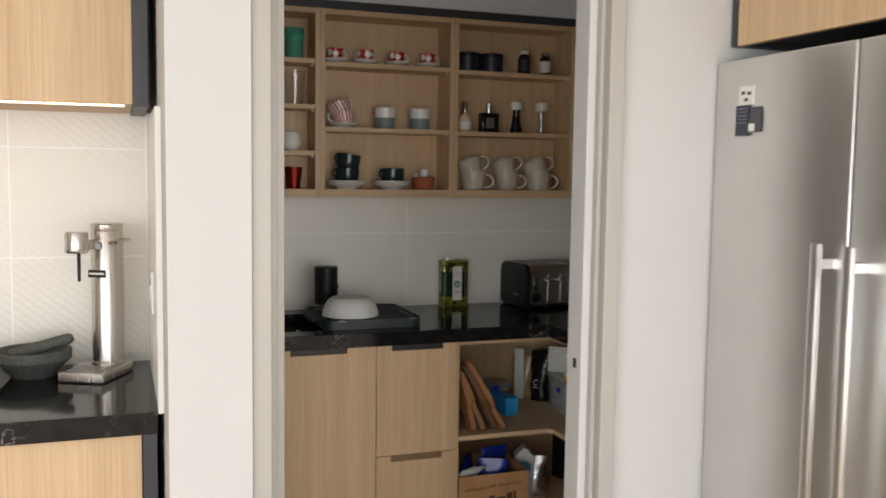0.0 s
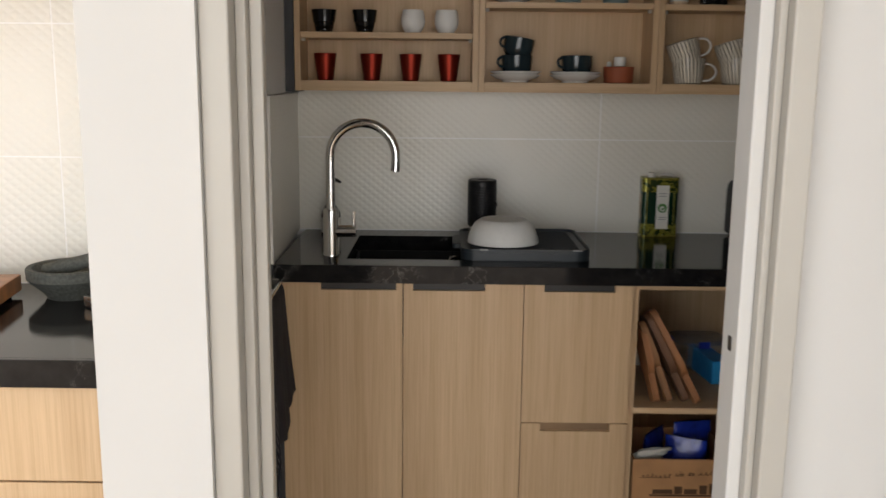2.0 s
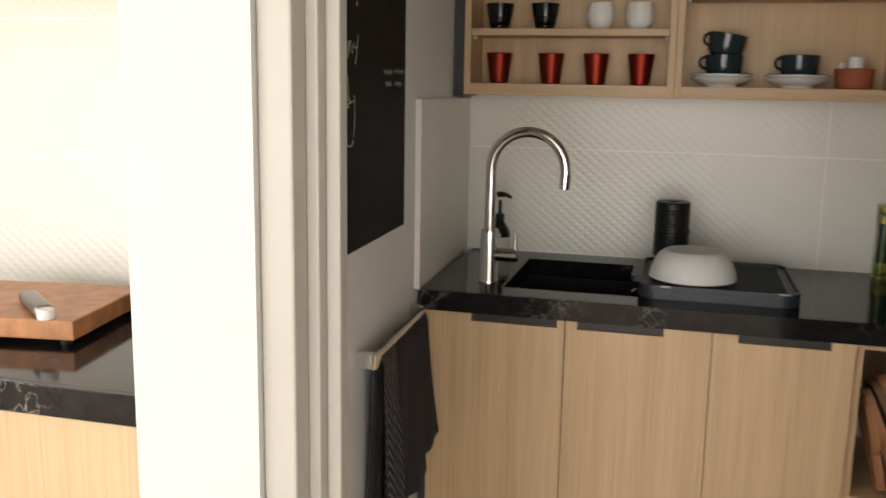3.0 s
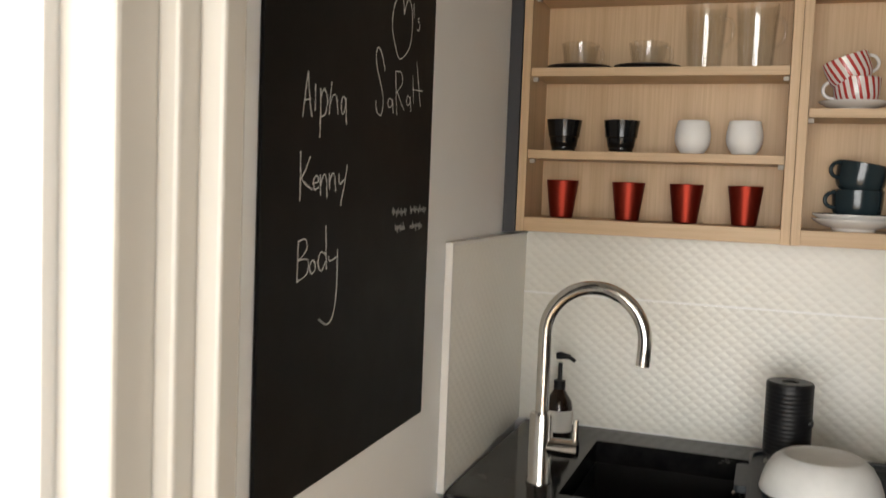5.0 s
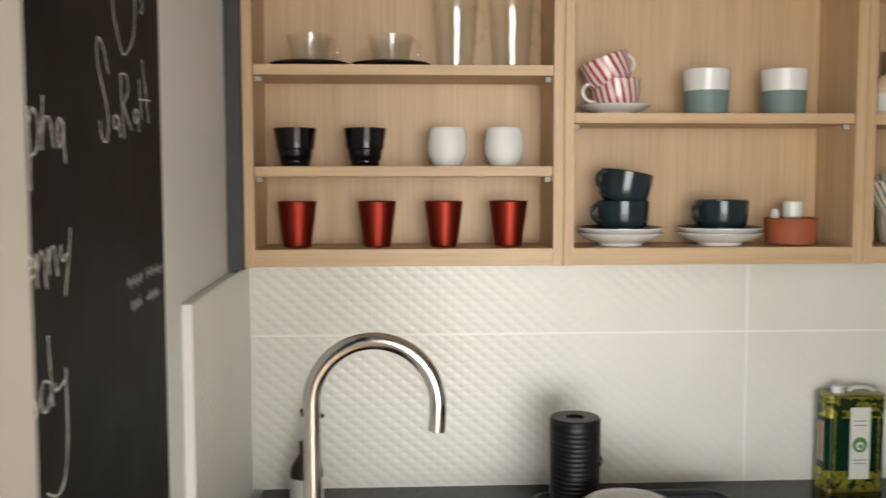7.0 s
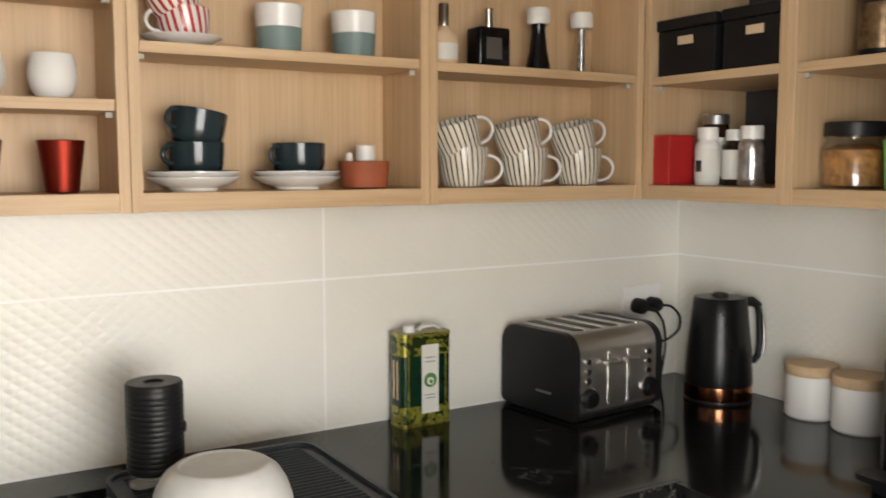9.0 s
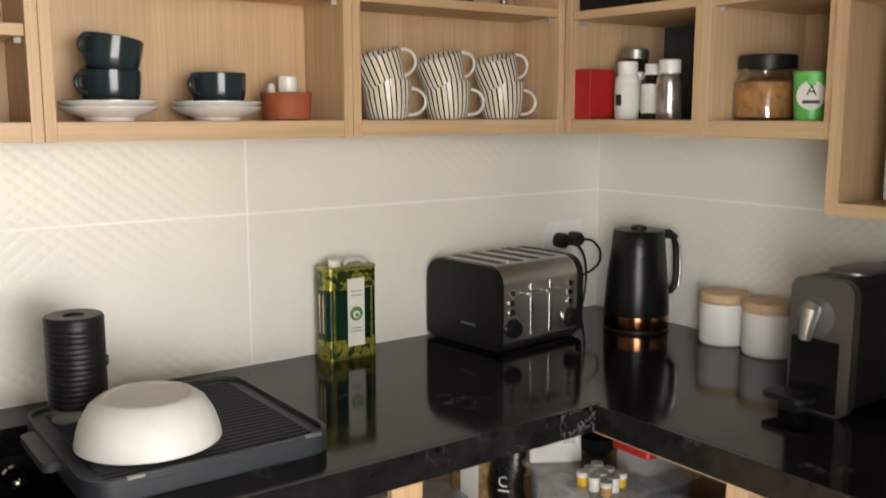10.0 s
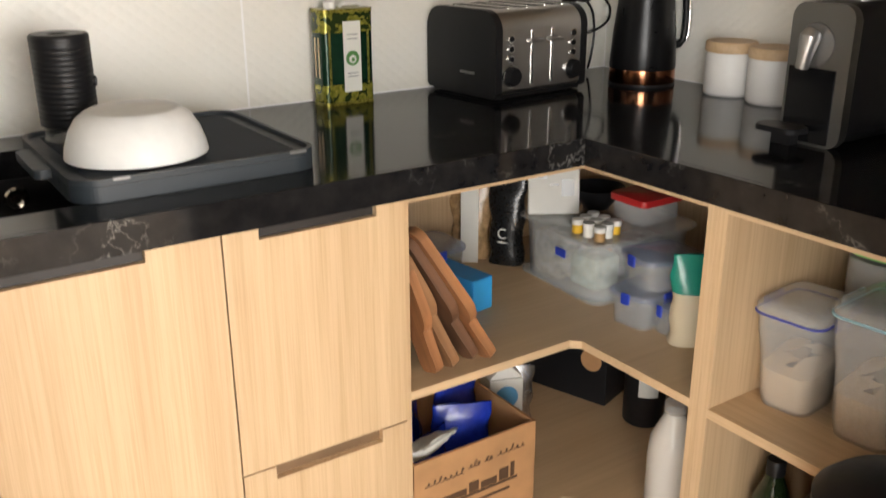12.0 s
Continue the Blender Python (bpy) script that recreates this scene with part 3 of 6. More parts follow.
def weave(name, a, b):
    n = Nodes(name)
    sep = n.add("ShaderNodeSeparateXYZ")
    n.link(n.coords.outputs["Object"], sep.inputs[0])
    f = n.math("FRACT", n.math("MULTIPLY", n.math("ADD", sep.outputs[1], n.math("MULTIPLY", sep.outputs[2], 0.35)), 120.0))
    g = n.math("FRACT", n.math("MULTIPLY", sep.outputs[2], 150.0))
    on = n.math("MULTIPLY", n.math("LESS_THAN", f, 0.34), n.math("LESS_THAN", g, 0.55))
    n.bump(n.noise(n.mapped(), 500, 2), 0.3, 0.001)
    return n.set(Base_Color=n.mix(on, a, b), Roughness=0.9)


WHITE_CER, BONE = glaze("white_glaze", (0.78, 0.77, 0.75)), plain("matt_white_ceramic", (0.78, 0.775, 0.755), 0.45, vary=0.03)
STONEWARE = plain("off_white_stoneware", (0.70, 0.705, 0.69), 0.5, vary=0.04, scale=40)
BLACK_CER, TEAL = glaze("black_glaze", (0.005, 0.005, 0.0055)), glaze("dark_teal_glaze", (0.018, 0.030, 0.036))
RED_METAL = brushed("red_anodised", (0.27, 0.034, 0.021), 0.38)
TERRA = plain("terracotta", (0.33, 0.085, 0.035), 0.7, vary=0.15)
MUG = striped("lined_glaze", (0.69, 0.64, 0.54), (0.015, 0.013, 0.012), 27, 0.27, 2.5)
PINK = striped("red_striped_glaze", (0.76, 0.70, 0.67), (0.42, 0.04, 0.035), 19, 0.44, 6.0)
TWO = banded("half_dipped_glaze", (0.17, 0.24, 0.235), (0.76, 0.76, 0.74), 0.046)
DOTS = dotted("spotted_glaze", (0.38, 0.022, 0.018), (0.80, 0.76, 0.72))
for glossy_black in (BLACK_CER, TEAL):
    glossy_black.node_tree.nodes["Principled BSDF"].inputs["Specular IOR Level"].default_value = 0.32
GLASS, GREEN_GLASS = glassy("clear_glass", (0.985, 0.987, 0.98)), glassy("mint_glass", (0.20, 0.62, 0.48), 0.05, 0.45, (0.16, 0.55, 0.42))
SMOKE = plain("smoked_glass_plate", (0.010, 0.005, 0.005), 0.35)
PLASTIC = glassy("clear_plastic", (0.97, 0.98, 0.98), 0.14, 0.16, (0.90, 0.91, 0.92))
FROST = glassy("frosted_plastic", (0.97, 0.98, 0.98), 0.25, 0.24, (0.93, 0.94, 0.94))
BLUE_LID = glassy("blue_clear_plastic", (0.78, 0.84, 0.95), 0.2, 0.24, (0.62, 0.68, 0.82))
BLUE_PL, NAVY_BAG = plain("blue_plastic", (0.02, 0.05, 0.42), 0.35), plain("blue_film", (0.01, 0.03, 0.30), 0.22, vary=0.4, scale=30, bump=0.3, bump_scale=60)
CYAN_CARD, CARD = plain("blue_card", (0.02, 0.30, 0.72), 0.5), plain("brown_carton", (0.44, 0.235, 0.105), 0.8, vary=0.12, bump=0.08)
RED_CARD, GREEN_PACK = plain("red_card", (0.45, 0.02, 0.02), 0.5), plain("green_film", (0.02, 0.28, 0.16), 0.3, vary=0.3, scale=40)
LIME = plain("green_tub", (0.12, 0.52, 0.11), 0.4)
AMBER, PASTE = plain("brown_glass", (0.02, 0.010, 0.006), 0.1), plain("nut_filling", (0.42, 0.20, 0.06), 0.6, vary=0.5, scale=60)
LID_WOOD = wood("lid_wood", "x", 1.0)


def board_wood(name, colour, rough):
    """Oiled timber with streaks along the board."""
    n = Nodes(name)
    f = n.noise(n.mapped((60, 60, 4)), 1.0, 5, 0.6)
    broad = n.noise(n.mapped((9, 9, 2)), 1.0, 3)
    a = n.ramp(broad, (0.3, tuple(c * 0.7 for c in colour)), (0.7, tuple(c * 1.25 for c in colour)))
    col = n.mix(0.6, a, n.ramp(f, (0.35, (0.55, 0.5, 0.45)), (0.62, (1, 1, 1))), "MULTIPLY")
    return n.set(Base_Color=col, Roughness=n.math("MULTIPLY_ADD", f, 0.15, rough))


KNIFE_WOOD = plain("warm_timber", (0.42, 0.185, 0.075), 0.4, vary=0.3, scale=25)
GREY_METAL = brushed("grey_metal", (0.33, 0.33, 0.33), 0.40)
DARK_STEEL = brushed("toaster_steel", (0.50, 0.485, 0.47), 0.30, "x")
COPPER = plain("copper", (0.58, 0.25, 0.13), 0.15, 1.0)
GRILL_FACE = plain("dull_coating", (0.011, 0.017, 0.025), 0.42, vary=0.25, scale=9, bump=0.12)
GRILL = plain("slate_coating", (0.021, 0.028, 0.034), 0.45, vary=0.1, bump=0.06)
BASALT = plain("dark_granite", (0.075, 0.080, 0.072), 0.75, vary=0.35, scale=120, bump=0.2)
TIN_GREEN, TIN_RIM = plain("green_tin", (0.008, 0.036, 0.018), 0.22, 0.3, 0.3, 30), plain("gold_rim", (0.26, 0.23, 0.04), 0.28, 0.6, 0.3, 40)


def fruit_print(name):
    """Gold olives and leaves printed on dark green tin."""
    n = Nodes(name)
    v = n.add("ShaderNodeTexVoronoi", Scale=62.0, Randomness=0.9)
    n.link(n.coords.outputs["Object"], v.inputs["Vector"])
    fruit = n.math("MULTIPLY", n.math("LESS_THAN", v.outputs["Distance"], 0.62), n.math("GREATER_THAN", n.noise(n.mapped(), 26, 3), 0.40))
    gold = n.ramp(n.noise(n.mapped(), 120, 3), (0.3, (0.16, 0.17, 0.02)), (0.7, (0.44, 0.40, 0.07)))
    return n.set(Base_Color=n.mix(fruit, (0.030, 0.050, 0.012), gold), Roughness=0.25, Metallic=0.4)


TIN_GOLD = fruit_print("fruit_printed_tin")
PAPER, CREAM = plain("paper", (0.72, 0.71, 0.66), 0.7, vary=0.04), plain("cream_powder", (0.70, 0.52, 0.34), 0.9, vary=0.08)
INK, CHALK_LINE = plain("ink", (0.02, 0.02, 0.02), 0.6), plain("chalk", (0.60, 0.60, 0.58), 0.9, vary=0.3, scale=260)
CHALK_FAINT = plain("faint_chalk", (0.20, 0.20, 0.195), 0.9, vary=0.3, scale=260)
FOIL = plain("foil", (0.55, 0.55, 0.56), 0.25, 0.9, vary=0.3, scale=40, bump=0.5, bump_scale=50)
FOIL_SMOOTH = plain("satin_aluminium", (0.60, 0.60, 0.60), 0.32, 0.9, vary=0.05)
TOWEL = weave("dark_towel", (0.016, 0.015, 0.020), (0.20, 0.19, 0.19))
TOWEL_DARK = plain("plain_dark_towel", (0.022, 0.021, 0.027), 0.95, vary=0.2, bump=0.4, bump_scale=500)

# ---- crockery ----
def vessel(rb, rt, h, wall=0.003, belly=0.0, foot=0.0, seg=40):
    """An open cup: base radius, rim radius, height; belly swells its middle."""
    n, out = 7, [(0, 0.0), (rb * 0.9, 0.0)]
    for i in range(n + 1):
        t = i / n
        out.append((rb + (rt - rb) * t + belly * math.sin(math.pi * t ** 0.8), 0.002 + (h - 0.002) * t))
    inner = [(r - wall, max(z, wall)) for r, z in out[:1:-1]]
    return lathe(out + [(rt - wall / 2, h + 0.001)] + inner + [(0, wall)], seg)


def handle_loop(r, z0, z1, reach, thick=0.0045, drop=0.0):
    pts = []
    for i in range(13):
        a = math.pi * i / 12
        pts.append((r - 0.003 + reach * math.sin(a) ** 0.8, 0, z0 + (z1 - z0) * (0.5 - 0.5 * math.cos(a)) - drop * math.sin(a)))
    return tube(pts, thick, 10)


def cup(name, x, y, z, rb, rt, h, material, label, category="cup", turn=None, reach=0.024, tilt=0.0, belly=0.0, group="", hz=(0.15, 0.85), thick=0.0045, round_base=False):
    """A cup standing at x, y, z; turn is the bearing of its handle."""
    c = thing(name, (x, y, z), label, category, group)
    c.matrix_world = pose(x, y, z, 0, tilt, 0) @ pose(0, 0, 0, 0, 0, turn or 0)
    part("body", bowl_cup(rb, rt, h) if round_base else vessel(rb, rt, h, 0.003, belly), material, c, "", True)
    if turn is not None:
        part("handle", handle_loop(rt * 0.97 if round_base else (rb + rt) / 2 + belly * 0.7, h * hz[0], h * hz[1], reach, thick), material if material not in (MUG, PINK, DOTS) else WHITE_CER, c, "", True)
    return c


def bowl_cup(foot, rt, h, wall=0.003):
    """A cup with a turned foot, a rounded base and nearly upright sides."""
    out = [(0, 0.002), (foot - 0.003, 0.002), (foot - 0.002, 0.0), (foot, 0.0), (foot + 0.001, 0.004)]
    for i in range(1, 7):
        a = math.pi / 2 * i / 6
        out.append((foot + (rt * 0.965 - foot) * math.sin(a), 0.004 + h * 0.42 * (1 - math.cos(a))))
    out += [(rt * 0.99, h * 0.72), (rt, h)]
    inner = [(max(0.001, r - wall), max(z, 0.004) + wall * 0.5) for r, z in out[:4:-1]]
    return lathe(out + [(rt - wall / 2, h + 0.001)] + inner + [(0, 0.006)], 44)


def saucer(x, y, z, r, material, label, group="", h=0.018):
    prof = [(0, 0), (r * 0.5, 0), (r * 0.53, h * 0.22), (r * 0.8, h * 0.5), (r * 0.97, h * 0.86), (r, h * 0.95), (r, h), (r * 0.96, h * 0.97), (r * 0.78, h * 0.62), (r * 0.5, h * 0.36), (0, h * 0.34)]
    return solid("saucer", lathe(prof, 40), material, label, "saucer", group, True, (x, y, z))


B0, YC = 1.4195, 3.915
for x in (0.498, 0.650, 0.778, 0.903):
    cup("tumbler", x, YC, B0, 0.026, 0.037, 0.086, RED_METAL, "red anodised metal tumbler on the oak shelf", "tumbler", group="red tumblers")
for x in (0.496, 0.628):
    solid("espresso_cup", lathe([(0, 0), (0.0255, 0), (0.027, 0.003), (0.0275, 0.010), (0.0295, 0.012), (0.0318, 0.024), (0.0330, 0.032), (0.0357, 0.0345), (0.0372, 0.050), (0.0408, 0.072), (0.0378, 0.072), (0.0340, 0.05), (0.026, 0.006), (0, 0.006)], 40), BLACK_CER, "glossy black stepped cup without handle", "cup", "black cups", True, (x, YC, 1.5725))
for x in (0.785, 0.894):
    cup("egg_cup", x, YC, 1.5725, 0.024, 0.033, 0.073, BONE, "white rounded handleless cup on the oak shelf", "cup", group="white cups", belly=0.0105)
for x in (0.525, 0.678):
    solid("plate", lathe([(0, 0), (0.05, 0), (0.074, 0.006), (0.074, 0.008), (0.05, 0.003), (0, 0.003)], 40), SMOKE, "dark smoked glass saucer on the oak shelf", "saucer", "smoked saucers", True, (x, YC, 1.7575))
    cup("glass_cup", x, YC, 1.7608, 0.033, 0.043, 0.056, GLASS, "clear glass cup on a dark saucer", "cup", -12, 0.020, group="glass cups")
for x in (0.800, 0.906):
    cup("glass_mug", x, YC, 1.7575, 0.036, 0.045, 0.137, GLASS, "tall clear glass mug on the oak shelf", "mug", -18, 0.024, group="glass mugs", hz=(0.35, 0.8))
cup("glass_mug", 0.53, YC, 1.9385, 0.03, 0.036, 0.09, GLASS, "small clear glass on the top shelf", "glass")
cup("tumbler", 0.67, YC, 1.9385, 0.030, 0.035, 0.11, GLASS, "clear glass tumbler on the top shelf", "glass")
cup("tumbler", 0.80, YC, 1.9385, 0.031, 0.036, 0.115, BLACK_CER, "dark tumbler with a glass foot on the top shelf", "tumbler")
gt = cup("tumbler", 0.905, YC, 1.9385, 0.036, 0.040, 0.12, GREEN_GLASS, "mint green tumbler on the top shelf", "tumbler")
part("band", lathe([(0.0405, 0.075), (0.0415, 0.077), (0.0415, 0.094), (0.0405, 0.096)], 36), GREEN_PACK, gt, "green sleeve band", True)

# teal cups on stacked saucers
for x, n in ((1.122, 2), (1.318, 1)):
    for i in range(2):
        saucer(x, YC, B0 + 0.010 * i, 0.083, WHITE_CER, "white glazed saucer in a pair", "white saucers", 0.025)
    solid("saucer", lathe([(0, 0), (0.042, 0), (0.065, 0.0068), (0.079, 0.0150), (0.079, 0.0158), (0.064, 0.0082), (0.041, 0.0012), (0, 0.0012)], 40), TEAL, "dark teal saucer under a cup", "saucer", "teal saucers", True, (x, YC, B0 + 0.0206))
    cup("tea_cup", x + 0.004, YC, B0 + 0.022, 0.030, 0.051, 0.064, TEAL, "glossy dark teal cup on its saucer", "cup", 200, 0.022, 0, 0, "teal cups", (0.42, 0.92), 0.0042, True)
    if n == 2:
        cup("tea_cup", x + 0.002, YC, B0 + 0.078, 0.030, 0.051, 0.064, TEAL, "glossy dark teal cup leaning in another", "cup", 205, 0.022, 9, 0, "teal cups", (0.42, 0.92), 0.0042, True)
ram = thing("ramekin", (1.460, YC, B0), "terracotta ramekin holding small bottles", "ramekin")
part("body", vessel(0.046, 0.050, 0.052, 0.004), TERRA, ram, "", True)
sb = thing("small_bottle", (1.463, YC, B0 + 0.0045), "small white bottle standing in the terracotta dish", "bottle")
part("bottle_body", lathe([(0, 0), (0.019, 0), (0.019, 0.045), (0.012, 0.05), (0, 0.05)], 20), WHITE_PL, sb, "", True)
part("cap", lathe([(0, 0.05), (0.019, 0.05), (0.019, 0.078), (0.017, 0.08), (0, 0.08)], 20), WHITE_PL, sb, "white screw cap", True)
sb2 = thing("small_bottle", (1.428, YC, B0 + 0.0045), "tiny pale bottle standing in the terracotta dish", "bottle")
part("bottle_body", lathe([(0, 0), (0.008, 0), (0.008, 0.055), (0.006, 0.064), (0, 0.066)], 14), PAPER, sb2, "", True)

# striped cups, dipped cups
saucer(1.107, YC, 1.6705, 0.069, WHITE_CER, "white saucer under striped cups", "white saucers")
cup("striped_cup", 1.110, YC, 1.6772, 0.026, 0.046, 0.060, PINK, "red and white striped cup on a saucer", "cup", 185, 0.024, 0, 0, "striped cups", (0.3, 0.9), 0.0036, True)
cup("striped_cup", 1.104, YC, 1.722, 0.026, 0.046, 0.060, PINK, "red and white striped cup tipped in another", "cup", 20, 0.024, -20, 0, "striped cups", (0.3, 0.9), 0.0036, True)
for x in (1.287, 1.440):
    cup("beaker", x, YC, 1.6705, 0.040, 0.045, 0.086, TWO, "white beaker dipped in grey-green glaze", "beaker", group="dipped beakers")
for x, a in ((1.074, -15), (1.202, 190), (1.337, -15), (1.472, -15)):
    saucer(x, YC, 1.9305, 0.056, WHITE_CER, "small white saucer on the upper shelf", "espresso saucers")
    cup("espresso_cup", x, YC, 1.938, 0.024, 0.034, 0.050, DOTS, "red espresso cup with white spots", "cup", a, 0.018, 0, 0.002, "spotted cups", thick=0.003)

# lined mugs in three nested pairs
for x in (1.686, 1.843, 1.997):
    cup("mug", x, 3.905, B0, 0.042, 0.053, 0.082, MUG, "off-white mug with fine black lines", "mug", -16, 0.040, 0, 0.003, "lined mugs", (0.12, 0.80), 0.0036)
    cup("mug", x - 0.004, 3.905, B0 + 0.062, 0.042, 0.053, 0.076, MUG, "off-white lined mug tipped in another", "mug", -10, 0.038, -17, 0.003, "lined mugs", (0.2, 0.92), 0.0036)


def bottle(name, x, y, z, r, h, body, cap, label, category="bottle", cap_h=0.022, neck=0.6, band=None, shoulder=0.75, cap_r=None, group=""):
    b = thing(name, (x, y, z), label, category, group)
    zs = (h - cap_h)
    part("bottle_body", lathe([(0, 0), (r * 0.94, 0), (r, 0.004), (r, zs * shoulder), (r * 0.92, zs * (shoulder + 0.4 * (1 - shoulder))), (r * neck, zs * 0.985), (r * neck, zs), (0, zs)], 28), body, b, "", True)
    cr = cap_r or r * neck * 1.15
    part("cap", lathe([(0, zs), (cr, zs), (cr, h - 0.002), (cr * 0.93, h), (0, h)], 24), cap, b, "", True)
    if band:
        part("paper_label", lathe([(r + 0.0006, zs * 0.14), (r + 0.0008, zs * 0.15), (r + 0.0008, zs * (shoulder - 0.08)), (r + 0.0006, zs * (shoulder - 0.07))], 28), band, b, "printed wrap label", True)
    return b


bottle("pump_bottle", 1.645, YC, 1.6685, 0.028, 0.125, CREAM, CHROME, "pale bottle with a chrome top on the shelf", "bottle", 0.045, 0.35, PAPER, 0.62)
gin = thing("square_bottle", (1.756, YC, 1.6685), "square black bottle with a chrome stopper", "bottle")
part("bottle_body", box(-0.040, -0.026, 0, 0.040, 0.026, 0.084, 0.006, 3), BLACK_CER, gin, "", True)
part("cap", lathe([(0, 0.084), (0.011, 0.084), (0.011, 0.123), (0.009, 0.125), (0, 0.125)], 20), CHROME, gin, "chrome stopper", True)
part("paper_label", box(-0.022, -0.0268, 0.018, 0.016, -0.0262, 0.062), GREY_METAL, gin, "small square printed label")
for x, bodym in ((1.888, BLACK_CER), (2.010, GLASS)):
    g = thing("pepper_mill", (x, YC, 1.6685), "slim waisted mill with a white top", "mill", "mills")
    part("mill_body", lathe([(0, 0), (0.027, 0), (0.027, 0.012), (0.020, 0.045), (0.015, 0.09), (0.017, 0.102), (0, 0.102)], 28), bodym, g, "", True)
    part("mill_core", lathe([(0, 0.003), (0.010, 0.003), (0.008, 0.1), (0, 0.1)], 14), FOIL, g, "", True)
    part("mill_top", lathe([(0, 0.102), (0.024, 0.102), (0.026, 0.108), (0.026, 0.132), (0.023, 0.137), (0, 0.137)], 28), WHITE_PL, g, "white mill top", True)
for x in (1.655, 1.765):
    t = thing("tin", (x, YC, 1.9245), "round dark navy tin on the upper shelf", "tin", "navy tins")
    part("tin_body", lathe([(0, 0), (0.050, 0), (0.050, 0.062), (0, 0.062)], 36), plain("navy_tin", (0.012, 0.014, 0.026), 0.4), t, "", True)
    part("lid", lathe([(0.050, 0.062), (0.0515, 0.062), (0.0515, 0.078), (0.049, 0.080), (0, 0.080)], 36), BLACK_PL, t, "", True)
bottle("jar", 1.920, YC, 1.9245, 0.026, 0.105, AMBER, WHITE_PL, "dark spice bottle with a pale cap", "jar", 0.016, 0.62, INK, 0.8)
bottle("jar", 2.022, YC, 1.9245, 0.024, 0.100, AMBER, GREY_METAL, "small spice bottle with a grey cap", "jar", 0.014, 0.62, PAPER, 0.8)

# side shelves
solid("box", box(-0.03, -0.050, 0, 0.05, 0.0, 0.112, 0.002), RED_CARD, "small plain red carton on the shelf", "box", "", False, (2.182, 3.826, B0))
bottle("pill_jar", 2.262, 3.742, B0, 0.034, 0.158, AMBER, GREY_METAL, "brown glass jar with a metal cap", "jar", 0.022, 0.8, PAPER, 0.85, 0.030)
pb = bottle("pill_bottle", 2.215, 3.722, B0, 0.027, 0.128, WHITE_PL, WHITE_PL, "white pill bottle with a printed label", "bottle", 0.026, 0.72, PAPER, 0.86, 0.023)
part("printed_bars", box(-0.0278, -0.008, 0.03, -0.027, 0.008, 0.055), INK, pb, "dark printed bar code")
bottle("pill_bottle", 2.248, 3.672, B0, 0.028, 0.122, AMBER, WHITE_PL, "dark pill bottle with a white cap", "bottle", 0.024, 0.75, PAPER, 0.86, 0.022)
bottle("pill_bottle", 2.228, 3.612, B0, 0.028, 0.128, FOIL, WHITE_PL, "silver pill bottle with a white cap", "bottle", 0.028, 0.72, FOIL, 0.86, 0.024)
solid("notebook", box(-0.05, -0.004, 0, 0.05, 0.004, 0.125, 0.001), PAPER, "thin white booklet standing on edge", "booklet", "", False, (2.26, 3.487, B0))
for y in (3.738, 3.552):
    bx = thing("storage_box", (2.205, y, 1.6615), "black lidded storage box on the shelf", "box", "black boxes")
    part("box_body", box(-0.05, -0.082, 0, 0.15, 0.082, 0.10, 0.004), BLACK_PL, bx)
    part("lid", box(-0.054, -0.086, 0.1005, 0.154, 0.086, 0.125, 0.004), BLACK_PL, bx)
    part("paper_label", box(-0.0512, -0.022, 0.066, -0.0502, 0.022, 0.084), CREAM, bx, "small tan label")
jar = thing("storage_jar", (2.25, 3.385, B0), "clear jar of nuts with a black lid", "jar")
part("jar_body", lathe([(0, 0), (0.055, 0), (0.062, 0.006), (0.062, 0.075), (0.052, 0.092), (0.052, 0.1), (0.050, 0.1), (0.050, 0.092), (0.060, 0.074), (0.060, 0.006), (0, 0.003)], 40), GLASS, jar, "", True)
part("filling", lathe([(0, 0.0035), (0.058, 0.006), (0.0592, 0.073), (0.03, 0.084), (0, 0.080)], 36), PASTE, jar, "orange-brown dried filling", True)
part("lid", lathe([(0.05, 0.1), (0.056, 0.1), (0.056, 0.124), (0.053, 0.127), (0, 0.127)], 40), BLACK_PL, jar, "black screw lid", True)
tub = thing("yoghurt_tub", (2.212, 3.262, B0), "green tub with a round white label", "tub", rz=30)
part("tub_body", lathe([(0, 0), (0.030, 0), (0.0345, 0.084), (0.036, 0.085), (0.036, 0.089), (0, 0.090)], 36), LIME, tub, "", True)
part("paper_label", moved(lathe([(0, 0.0012), (0.026, 0.0012), (0.026, 0)], 28), pose(-0.0330, 0, 0.046, 0, -86, 0)), PAPER, tub, "round white label")
part("printed_bar", box(-0.0366, -0.015, 0.031, -0.0346, 0.015, 0.037), INK, tub, "dark line of small print")
for body, zz, hh in (("A", 0.046, 0.020),):
    cv = bpy.data.curves.new("letters", "FONT")
    cv.body, cv.size, cv.align_x = body, hh * 1.35, "CENTER"
    lo = bpy.data.objects.new("letters", cv)
    lm = bpy.data.meshes.new_from_object(lo)
    bpy.data.objects.remove(lo)
    lb = bmesh.new()
    lb.from_mesh(lm)
    bpy.data.meshes.remove(lm)
    for v in lb.verts:
        v.co = Vector((-0.0362 - 0.075 * (v.co.y + zz - 0.046), -v.co.x, zz + v.co.y))
    part("label_letters", lb, INK, tub, "dark printed letters")
bottle("bottle", 2.245, 3.212, B0, 0.026, 0.135, plain("sky_blue_plastic", (0.08, 0.42, 0.62), 0.35), WHITE_PL, "blue and white plastic bottle", "bottle", 0.03, 0.6, PAPER, 0.7)
